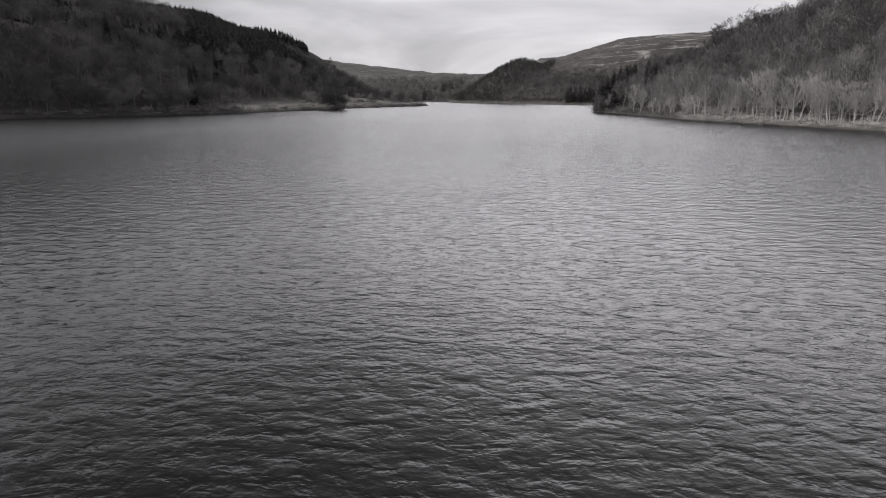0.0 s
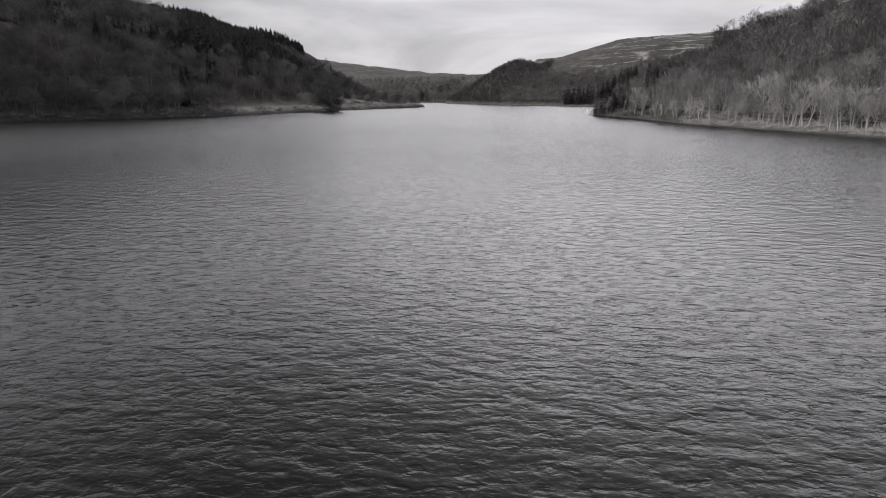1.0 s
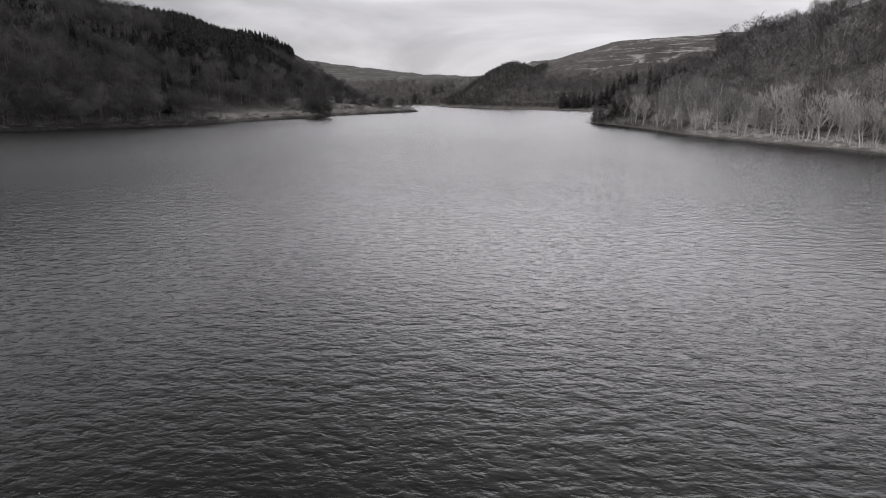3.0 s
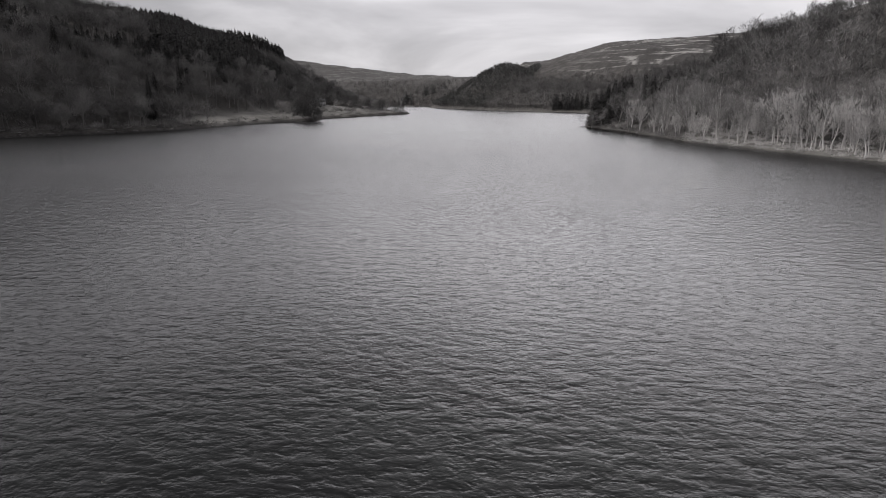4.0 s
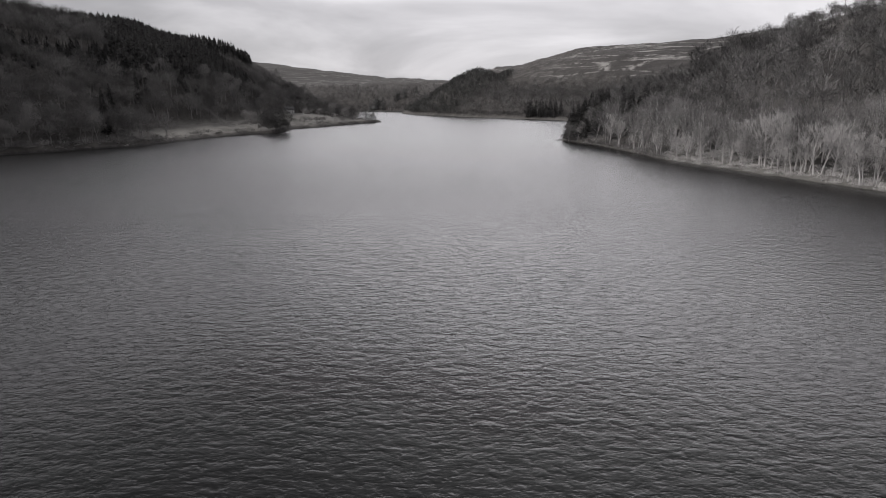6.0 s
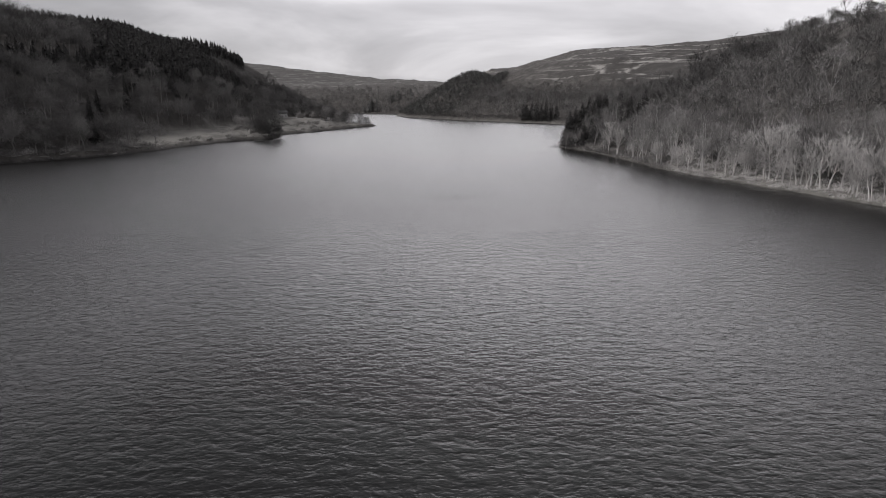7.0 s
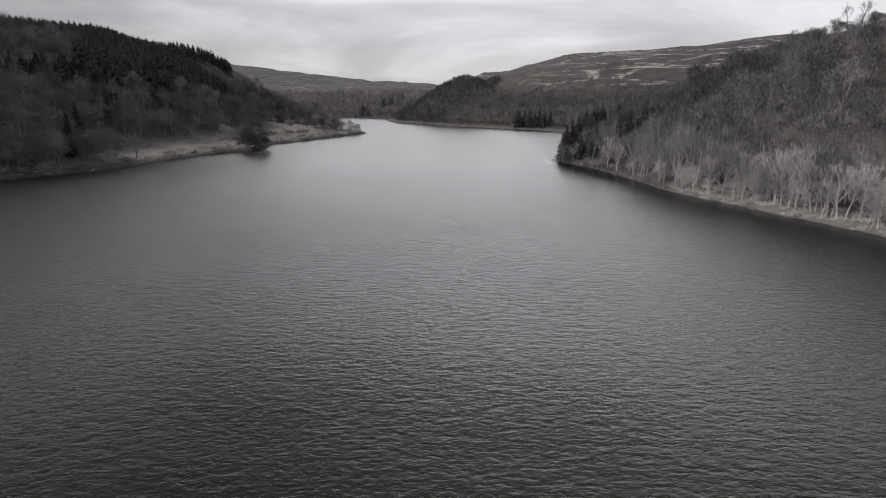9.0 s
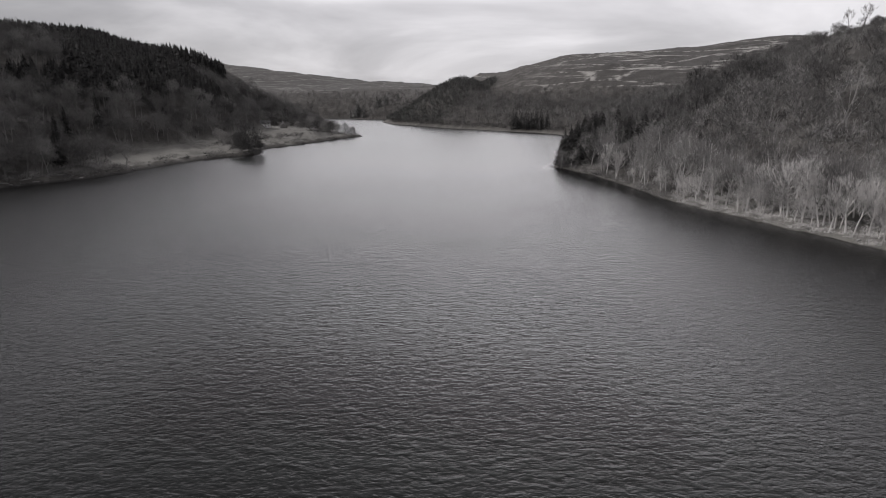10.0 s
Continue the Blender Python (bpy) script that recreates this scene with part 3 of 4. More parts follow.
def round_tree(seed, tall, wide, blades, thick, detail, low=None):
    """A leafless broadleaf with a full round crown of fine twigs. Returns (wood, twigs)."""
    rnd = random.Random(seed)
    wood, twig = Shape(), Shape()
    trunk = bent(rnd, Vector((0, 0, -0.5)), Vector((rnd.gauss(0, 0.05), rnd.gauss(0, 0.05), 1)), tall * 0.7, 2 + detail, 0.05, 0.05)
    r0 = tall * 0.014
    wood.tube(trunk, [r0 * (1.2 - 0.9 * i / (len(trunk) - 1)) for i in range(len(trunk))], 3 + detail)
    lobes = []
    for k in range(8 if low is None else 12):
        a = k * 2.4 + rnd.uniform(-0.4, 0.4)
        off = wide * rnd.uniform(0.12, 0.30) if k else 0.0
        c = Vector((math.cos(a) * off, math.sin(a) * off, tall * (0.78 - 0.9 * off / wide + rnd.uniform(-0.06, 0.06))))
        if low is not None and k:
            c.z = tall * rnd.uniform(low, 0.8)
        lobes.append((c, wide * rnd.uniform(0.19, 0.27)))
        root = trunk[rnd.randint(1, len(trunk) - 1)]
        limb = bent(rnd, root, c - root, (c - root).length, 1 + detail, 0.0, 0.1)
        if detail:
            wood.tube(limb, [r0 * 0.4 * (1 - 0.7 * i / (len(limb) - 1)) for i in range(len(limb))], 3)
        else:
            wood.blade(limb[0], limb[-1], r0, rnd)
    for _ in range(blades):
        c, rad = rnd.choice(lobes)
        a, u, r = rnd.uniform(0, 6.283), rnd.uniform(-0.35, 1), rnd.random() ** 0.4
        flat = math.sqrt(max(0.0, 1 - u * u))
        out = Vector((math.cos(a) * flat, math.sin(a) * flat, u))
        at = c + Vector((out.x * rad * r, out.y * rad * r, out.z * rad * 1.15 * r))
        w = (out * 0.9 + Vector((rnd.gauss(0, 0.3), rnd.gauss(0, 0.3), rnd.uniform(0.1, 0.8)))).normalized()
        twig.blade(at - w * tall * 0.03, at + w * tall * rnd.uniform(0.05, 0.11), thick, rnd)
    return wood.arrays(), twig.arrays()


def conifer(seed, tall, detail, wide=0.17):
    """A spruce: whorls of drooping boughs. Returns (wood, boughs)."""
    rnd = random.Random(seed)
    wood, bough = Shape(), Shape()
    wood.tube([Vector((0, 0, -0.5)), Vector((0, 0, tall * 0.96))], [tall * 0.014, 0.02], (3, 4, 6)[detail])
    rings, arms = ((6, 5), (13, 9), (20, 14))[detail]
    for i in range(rings):
        f = i / (rings - 1)
        base = tall * (0.07 + 0.90 * f)
        reach = tall * wide * (1.02 - f) ** 0.7
        for k in range(arms):
            a = 6.283 * (k + rnd.random() * 0.8) / arms + i
            r = reach * rnd.uniform(0.5, 1.25) + 0.12
            z = base + rnd.uniform(-0.6, 0.6) * tall * 0.9 / rings * (0.2 < f < 0.97)
            c, s = math.cos(a), math.sin(a)
            sag = r * rnd.uniform(0.15, 0.45)
            half = r * (0.68, 0.5, 0.5)[detail]
            top = tall * 0.9 / rings * 0.9
            if detail:
                # a drooping bough: sprays of needles along both sides
                root, tip = Vector((c * 0.1, s * 0.1, z + 0.4 * top)), Vector((c * r, s * r, z - sag))
                bough.blade(root, tip, half * 0.35, rnd)
                for _ in range((3, 5)[detail - 1]):
                    g = rnd.uniform(0.15, 0.95)
                    q = root.lerp(tip, g)
                    turn = rnd.choice((-1, 1)) * rnd.uniform(0.4, 1.3)
                    e = Vector((math.cos(a + turn), math.sin(a + turn), rnd.uniform(-0.7, 0.15)))
                    bough.blade(q, q + e * half * rnd.uniform(0.6, 1.3) * (1.15 - g), half * 0.34 + 0.1, rnd)
                continue
            n = len(bough.v)
            mx, my, mz = c * r * 0.55, s * r * 0.55, z - sag * 0.3
            bough.v += [(0, 0, z + top), (mx - s * half, my + c * half, mz - half * 0.3), (c * r, s * r, z - sag), (mx + s * half, my - c * half, mz - half * 0.3)]
            bough.f += [(n, n + 1, n + 2), (n, n + 2, n + 3)]
    n = len(bough.v)
    bough.v += [(-0.12, 0, tall * 0.93), (0.12, 0, tall * 0.93), (0, 0, tall)]
    bough.f.append((n, n + 1, n + 2))
    return wood.arrays(), bough.arrays()


def tone_mesh(name, verts, faces, mats, tone, slots=None):
    me = sheet(name, verts, faces, mats[0], False)
    for m in mats[1:]:
        me.materials.append(m)
    if slots is not None:
        me.polygons.foreach_set("material_index", slots.astype(np.int32))
    a = me.attributes.new("tone", "FLOAT", "POINT")
    a.data.foreach_set("value", np.asarray(tone, np.float32))
    return me


def planted(name, protos, spots, mats, label, seed, lo=0.75, hi=1.25, size=None):
    """Many plants joined into one piece of woodland. spots: x, y, z rows."""
    if not len(spots):
        return
    r = np.random.RandomState(seed)
    V, F, S, T, base = [], [], [], [], 0
    kinds = r.randint(0, len(protos), len(spots))
    for (x, y, z), k in zip(spots, kinds):
        a, s, tone = r.uniform(0, 6.283), r.uniform(lo, hi), r.random()
        if size:
            s *= float(size(x, y))
        ca, sa, wide = math.cos(a) * s, math.sin(a) * s, r.uniform(0.85, 1.2)
        for slot, (v, f) in enumerate(protos[k]):
            if not len(f):
                continue
            o = np.empty_like(v)
            o[:, 0] = (v[:, 0] * ca - v[:, 1] * sa) * wide + x
            o[:, 1] = (v[:, 0] * sa + v[:, 1] * ca) * wide + y
            o[:, 2] = v[:, 2] * s + z
            V.append(o), F.append(f + base)
            S.append(np.full(len(f), slot)), T.append(np.full(len(v), tone))
            base += len(v)
    me = tone_mesh(name, np.concatenate(V), np.concatenate(F), mats, np.concatenate(T), np.concatenate(S))
    return tagged(new(name, me), label, "woodland", kind="stuff")


def scatter(x0, x1, y0, y1, step, seed, keep, nearest=0.4):
    """Jittered spots where keep(x, y, d, z) is greater than a random number."""
    r = np.random.RandomState(seed)
    x, y = np.meshgrid(np.arange(x0, x1, step), np.arange(y0, y1, step))
    x = (x + r.uniform(-0.48, 0.48, x.shape) * step).ravel()
    y = (y + r.uniform(-0.48, 0.48, y.shape) * step).ravel()
    d = shore_distance(x, y)
    # only the stretch of the valley that the flight overlooks
    ok = (d > nearest) & (x < 0.84 * (y + 78) + 12) & (x > -0.98 * (y + 80) - 12)
    ok &= (((x + 160) / 13) ** 2 + ((y - 556) / 14) ** 2 > 1) & (((x + 128) / 9) ** 2 + ((y - 612) / 12) ** 2 > 1)  # farm yards
    x, y, d = x[ok], y[ok], d[ok]
    z = height(x, y, d)
    ok = r.random_sample(x.shape) < keep(x, y, d, z)
    return np.stack([x, y, z], -1)[ok], d[ok]


def on_sheet(spots):
    """The same spots, laid on the ground sheet between its rows of points."""
    i = np.clip(np.searchsorted(gxs, spots[:, 0]) - 1, 0, len(gxs) - 2)
    j = np.clip(np.searchsorted(gys, spots[:, 1]) - 1, 0, len(gys) - 2)
    u = (spots[:, 0] - gxs[i]) / (gxs[i + 1] - gxs[i])
    v = (spots[:, 1] - gys[j]) / (gys[j + 1] - gys[j])
    z = (Z[j, i] * (1 - u) + Z[j, i + 1] * u) * (1 - v) + (Z[j + 1, i] * (1 - u) + Z[j + 1, i + 1] * u) * v
    return np.stack([spots[:, 0], spots[:, 1], z], -1)


def near_thing(kind, protos, mats, parts):
    """Prototype things (an Empty with its meshes), off to be copied."""
    made = []
    for p in protos:
        root = new(kind)
        for (v, f), mat, part_name in zip(p, mats, parts):
            me = tone_mesh(part_name, v, f, [mat], np.zeros(len(v)))
            ob = new(part_name, me)
            ob.parent = root
        made.append(root)
    return made


def plant_things(made, spots, seed, lo=0.8, hi=1.2, label="", category="", group="", wide=1.0):
    r = np.random.RandomState(seed)
    used = set()
    for x, y, z in spots:
        k = r.randint(0, len(made))
        s = r.uniform(lo, hi)
        m = pose(x, y, z, 0, 0, r.uniform(0, 360))
        if k in used:
            ob = copy_thing(made[k], m)
        else:
            ob = made[k]
            ob.matrix_basis = m
            used.add(k)
        ob.scale = (s * wide * r.uniform(0.9, 1.15),) * 2 + (s,)
        tagged(ob, label, category, group)
    for k, ob in enumerate(made):
        if k not in used:
            for o in (*ob.children_recursive, ob):
                bpy.data.objects.remove(o)


BROAD_NEAR = [vase_tree(i, 15.0, 9.5 + i % 3, 1, 6, 80) for i in range(6)] + [bare_tree(20 + i, 15.0, 2, 0.34 + 0.04 * (i % 4), 1 + (i % 3 == 2), 0.16) for i in range(2)] + [round_tree(30 + i, 12.0, 10.0 + i % 3, 1400, 0.055, 2, 0.2) for i in range(2)]
BROAD_MID = [vase_tree(40 + i, 15.0, 9.0 + i % 4, 0, 5, 68) for i in range(9)]
BROAD_WEST = [round_tree(60 + i, 15.0, 11.0 + i % 3, 700, 0.10, 1) for i in range(6)] + [vase_tree(70 + i, 15.0, 10.5, 0, 6, 80) for i in range(2)]
BROAD_TINY = [round_tree(90 + i, 11.0, 12.0 + i % 3, 46, 0.55, 0, 0.12) for i in range(6)]
BROAD_FAR = [round_tree(80 + i, 13.5, 11.0 + i % 3, 150, 0.19, 0) for i in range(8)]
PINE_FAR = [round_tree(100 + i, 9.0, 5.5 + i % 3, 110, 0.38, 0, 0.25) for i in range(7)]
SPRUCE_NEAR = [conifer(120 + i, 18.0, 2, 0.23 + 0.02 * (i % 3)) for i in range(4)]
SPRUCE_MID = [conifer(140 + i, 17.0, 1, 0.21 + 0.02 * (i % 3)) for i in range(6)]
SPRUCE_FAR = [conifer(160 + i, 15.0, 0, 0.30 + 0.03 * (i % 3)) for i in range(6)]

# eastern bank: the trees by the water, each one a thing
east = lambda x, y: side(x, y) > 0.5
dark_patch = lambda x, y, d: ((fields(x, y, 2, 70, 31) > 0.5) & (d > 50)) | ((y > 246) & (y < 440) & (fields(x, y, 2, 26, 33) > 0.1 + (d > 60) * 0.2) & (d > np.where(y < 288, 9, 4)) & (d < 100))
spots, d = scatter(50, 160, 60, 312, 5.4, 11, lambda x, y, d, z: (east(x, y) & (d > 0.7) & (d < 19) & (y < 280) & ~dark_patch(x, y, d)) * 0.93)
edge, d = scatter(50, 130, 60, 312, 3.3, 10, lambda x, y, d, z: (east(x, y) & (d > 0.5) & (d < 3.2) & (y < 284)) * 0.6)
bank = near_thing("bare_tree", BROAD_NEAR, (BARK_GREY, TWIG_PALE), ("trunk", "crown"))
plant_things(bank, spots[:190], 12, 0.7, 1.2, "leafless pale-barked broadleaf tree on the grassy water's edge", "tree", "trees along the eastern shore")
rim = near_thing("bare_tree", [bare_tree(20 + i, 14.0, 2, 0.32, 1, 0.34) for i in range(5)] + [round_tree(36 + i, 10.0, 9.0, 900, 0.05, 2, 0.35) for i in range(2)], (BARK_PALE, BARK_GREY), ("trunk", "crown"))
plant_things(rim, edge[::max(1, len(edge) // 100)][:110], 47, 0.45, 0.95, "small leafless tree leaning over the waterline", "tree", "trees along the eastern shore")
spots, d = scatter(45, 130, 244, 300, 4.6, 13, lambda x, y, d, z: east(x, y) & (d > 3) & (d < 24) & dark_patch(x, y, d))
more, d = scatter(52, 96, 276, 334, 3.8, 48, lambda x, y, d, z: (east(x, y) & (d > 1.8) & (d < 20) & (y < 304)) * 0.9)
spots = np.concatenate([more[:100], spots[:50]])
dark = near_thing("conifer", SPRUCE_NEAR, (BARK_BROWN, PINE_NEEDLES), ("trunk", "crown"))
plant_things(dark, spots[:150], 14, 0.65, 1.1, "dark green conifer on the wooded point above the water", "tree", "conifers on the eastern point")

# eastern slope
wood_e = lambda x, y, d, z: east(x, y) & (d < 190 + 12 * fields(x, y, 2, 60, 8)) & (y < 470)
spots, d = scatter(60, 300, 40, 470, 8.3, 15, lambda x, y, d, z: (wood_e(x, y, d, z) & ((d >= 19) | (y > 312)) & (d > 3)) * np.where(dark_patch(x, y, d), 0.75, 0.95))
shrink = lambda x, y: np.interp(x, [130, 165, 190], [1.0, 0.58, 0.36])
lower = d < np.interp(spots[:, 1], [215, 260], [52, 16]) + 14 * fields(spots[:, 0], spots[:, 1], 2, 50, 37)
planted("broadleaf_wood_east", BROAD_MID, spots[lower], (TWIG_PALE, TWIG_BROWN), "leafless grey-brown broadleaf wood on the steep eastern slope", 16, 0.9, 1.3, shrink)
planted("dark_wood_east", BROAD_MID, spots[~lower], (TWIG_BROWN, TWIG_DUSK), "darker leafless wood high on the eastern slope", 46, 0.8, 1.25, shrink)
spots, d = scatter(60, 300, 40, 470, 4.9, 17, lambda x, y, d, z: (wood_e(x, y, d, z) & ((d > 24) | (y > 345)) & dark_patch(x, y, d)) * np.where((y > 246) & (d < 80), 0.34, 0.02))
planted("conifer_wood_east", SPRUCE_MID, spots, (BARK_BROWN, PINE_NEEDLES), "dark conifers among the bare trees of the eastern slope", 18, 0.4, 0.72, shrink)
# the inlet behind the point and the knoll at the bend
knoll_wood = lambda x, y: (x < -8 + 0.62 * (y - 705) + 10 * fields(x, y, 2, 40, 52)) & (x < 76) & (y > 690) & (y < 950)
spots, d = scatter(-90, 330, 470, 1010, 5.8, 19, lambda x, y, d, z: (east(x, y) & (d > 2) & (cover_of(x, y, d, z)[2] < 0.5) & ~knoll_wood(x, y) & ((z < 36) | (y < 640))) * 0.95)
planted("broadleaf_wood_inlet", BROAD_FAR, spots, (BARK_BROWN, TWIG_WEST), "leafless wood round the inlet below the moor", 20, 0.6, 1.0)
spots, d = scatter(-90, 180, 690, 900, 3.7, 21, lambda x, y, d, z: east(x, y) & (d > 4) & knoll_wood(x, y))
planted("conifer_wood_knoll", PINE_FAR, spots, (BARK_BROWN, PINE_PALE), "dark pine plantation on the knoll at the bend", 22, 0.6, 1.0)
spots, d = scatter(68, 125, 560, 640, 4.2, 23, lambda x, y, d, z: east(x, y) & (d > 1.5) & (d < 14) & (x > 70) & (x < 102)) 
planted("conifer_belt_inlet", SPRUCE_MID, spots, (BARK_BROWN, PINE_NEEDLES), "dark conifers along the shore of the inlet", 24, 0.55, 1.15)

# western slope: bare trees above the shore and meadow, conifers over them
rise_w = lambda x, y, d: d - meadow_width(y)
band = lambda x, y: 16 * fields(x, y, 3, 120, 41)
con_w = lambda x, y, d: (rise_w(x, y, d) > np.interp(y, [240, 300, 360, 500, 560, 640, 668, 700], [62, 40, 24, 22, 38, 58, 73, 95]) + np.interp(y, [560, 640], [0.9, 0.25]) * band(x, y)) & (((x + 262) / 30) ** 2 + ((y - 352) / 52) ** 2 > 1 + 0.5 * fields(x, y, 2, 30, 45))
west = lambda x, y: side(x, y) < 0.5
spots, d = scatter(-330, -60, 60, 470, 6.6, 25, lambda x, y, d, z: (west(x, y) & ((rise_w(x, y, d) > 0) | ((y < 288) & (d > 1.6))) & (rise_w(x, y, d) < 80) & ~con_w(x, y, d)) * 0.95)
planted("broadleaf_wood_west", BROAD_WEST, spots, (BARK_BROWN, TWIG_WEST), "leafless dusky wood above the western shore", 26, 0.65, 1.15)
spots, d = scatter(-480, -60, 100, 790, 6.4, 27, lambda x, y, d, z: (west(x, y) & (rise_w(x, y, d) > 2) & ((y >= 470) | (rise_w(x, y, d) >= 80)) & (d < 300) & ~con_w(x, y, d) & ~((y > 640) & (rise_w(x, y, d) > 62))) * 0.95)
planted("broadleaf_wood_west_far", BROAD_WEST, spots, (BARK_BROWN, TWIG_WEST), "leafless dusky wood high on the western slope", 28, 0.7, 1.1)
spots, d = scatter(-480, -100, 120, 760, 3.6, 29, lambda x, y, d, z: (west(x, y) & (d < 235) & con_w(x, y, d)) * 0.97)
planted("conifer_wood_west", SPRUCE_FAR, spots, (BARK_BROWN, NEEDLES), "dark conifer plantation up to the western skyline", 30, 0.36, 0.62, lambda x, y: 0.9 + 0.35 * math.exp(-((y - 668) / 38) ** 2))
# far woods at the head of the valley
spots, d = scatter(-520, -60, 640, 1040, 7.4, 31, lambda x, y, d, z: (west(x, y) & (d > 2) & ((y > 760) | (rise_w(x, y, d) < 14))) * np.where(fields(x, y, 2, 130, 47) > -0.5, 0.95, 0.4))
planted("wood_head_near", BROAD_FAR, spots, (BARK_BROWN, TWIG_DUSK), "bare woods and hedges at the head of the lake", 32, 0.6, 1.0)
spots, d = scatter(-620, 160, 1000, 1640, 9.0, 33, lambda x, y, d, z: ((cover_of(x, y, d, z)[2] < 0.5) & (z < 40)) * np.where(fields(x, y, 3, 190, 49) > -0.35, 0.95, 0.3))
planted("wood_head_far", BROAD_TINY, spots, (BARK_BROWN, TWIG_WEST), "bare woods on the far valley side", 34, 0.7, 1.2)
spots, d = scatter(-560, 120, 780, 1500, 7.0, 35, lambda x, y, d, z: (d > 6) & (z < 30) & (cover_of(x, y, d, z)[2] < 0.4) & (fields(x, y, 3, 170, 53) > 0.72) & ~(east(x, y) & (y < 1020)))
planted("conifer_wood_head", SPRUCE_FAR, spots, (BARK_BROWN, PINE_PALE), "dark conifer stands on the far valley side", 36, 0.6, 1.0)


# ---- things along the shores ----
def part(name, bm, mat, parent, label=""):
    me = bpy.data.meshes.new(name)
    bm.to_mesh(me)
    bm.free()
    me.materials.append(mat)
    ob = new(name, me)
    ob.parent = parent
    return tagged(ob, label)


def ground_at(x, y):
    return float(height(np.array([float(x)]), np.array([float(y)]))[0])


def box(bm, x0, x1, y0, y1, z0, z1):
    vs = [bm.verts.new((x, y, z)) for z in (z0, z1) for x, y in ((x0, y0), (x1, y0), (x1, y1), (x0, y1))]
    for f in ((3, 2, 1, 0), (4, 5, 6, 7), (0, 1, 5, 4), (1, 2, 6, 5), (2, 3, 7, 6), (3, 0, 4, 7)):
        bm.faces.new([vs[i] for i in f])


# the willow clump that stands in the shallows of the western shore
clump_shapes = [round_tree(200 + i, 13.0, 14.5, 5200, 0.10, 2, 0.10) for i in range(2)]
for (x, y), k, s in (((-117, 364), 0, 1.4), ((-123, 368), 1, 0.85), ((-112, 367), 1, 0.6)):
    clump = near_thing("willow_clump", [clump_shapes[k]], (BARK_BROWN, TWIG_BROWN), ("stems", "crown"))
    plant_things(clump, [(x, y, max(ground_at(x, y), -0.1))], 210 + x, s, s, "dense leafless willow clump at the water's edge", "shrub", "willow clumps")

# two thin trees that stand up over the eastern skyline, and their neighbours
thin = [bare_tree(230 + i, 13.0, 1, 0.20, 1, 0.5) for i in range(3)]
sky_trees = near_thing("bare_tree", [(wood, (v, f[::3])) for wood, (v, f) in thin], (BARK_BROWN, TWIG_BROWN), ("trunk", "crown"))
ridge_spots = [(x, y, ground_at(x, y)) for x, y in ((198, 306), (202.5, 304))]
plant_things(sky_trees, ridge_spots, 231, 0.85, 1.1, "thin leafless tree on the skyline of the eastern ridge", "tree", "skyline trees")
low_trees = near_thing("bare_tree", [round_tree(225 + i, 6.5, 6.5, 500, 0.07, 1, 0.3) for i in range(3)], (BARK_BROWN, TWIG_BROWN), ("trunk", "crown"))
spots = [(x, y, ground_at(x, y)) for x, y in ((183, 340), (184, 334), (186, 330), (188, 326), (189, 323), (190, 321), (191, 319), (195, 312), (187, 333), (206, 300), (176, 318), (173, 313), (179, 322), (181, 317), (184, 312), (187, 307), (177, 326), (182, 309))]
plant_things(low_trees, spots, 232, 0.6, 1.2, "small wind-bent bare tree on the eastern ridge", "tree", "skyline trees")

# a pale tree that leans out from the point
lean = near_thing("bare_tree", [round_tree(236, 10.5, 8.0, 1500, 0.07, 2, 0.15)], (BARK_PALE, TWIG_PALE), ("trunk", "crown"))
plant_things(lean, [(56.6, 286.0, ground_at(56.6, 286.0))], 237, 1, 1, "pale leafless tree overhanging the water at the point", "tree", "trees along the eastern shore")

# conifers that stand among the bare trees of the western shore
lone_spruce = near_thing("conifer", [conifer(240 + i, 17, 2, 0.17) for i in range(3)], (BARK_BROWN, NEEDLES), ("trunk", "crown"))
spots = [(x, y, ground_at(x, y)) for x, y in ((-174, 272), (-178, 279), (-186, 300), (-214, 262), (-190, 336))]
plant_things(lone_spruce, spots, 241, 0.95, 1.3, "tall dark spruce among bare trees on the western slope", "tree", "spruces over the western shore")

# shrubs along the meadow and on the spit
fringe, d = scatter(-250, -130, 150, 300, 3.6, 256, lambda x, y, d, z: (west(x, y) & (d > 0.6) & (d < 8)) * 0.6)
small = near_thing("shrub", [bush(250 + i, 3.2, 4.2, 170, 0.10) for i in range(4)], (SHRUB, TWIG_DUSK), ("stems", "crown"))
spots, d = scatter(-175, -60, 255, 565, 4.2, 251, lambda x, y, d, z: west(x, y) & (d > 1.2) & (d < 44) & (((d < 5) & (fields(x, y, 2, 45, 252) > -0.4)) | ((np.abs(d - 26) < 4) & (y > 380) & (fields(x, y, 2, 60, 253) > 0.0)) | ((y > 525) & (fields(x, y, 2, 20, 254) > 0.1))))
plant_things(small, np.concatenate([spots[::max(1, len(spots) // 230)][:240], fringe[:120]]), 255, 0.4, 1.4, "dark leafless shrub on the meadow's edge", "shrub", "shrubs on the western meadow")
low_brush = [bush(290 + i, 3.4, 5.0, 150, 0.10, 1.6) for i in range(5)]
scrub, d = scatter(-270, -130, 120, 330, 3.3, 291, lambda x, y, d, z: (west(x, y) & (d > 0.8) & ((y < 285) | (d > meadow_width(y) - 4)) & (d < meadow_width(y) + 22)) * 0.85)
tagged(planted("shore_scrub_west", low_brush, scrub, (SHRUB, SHRUB), "tangled bare scrub under the trees of the western shore", 292, 0.5, 1.3), category="undergrowth")
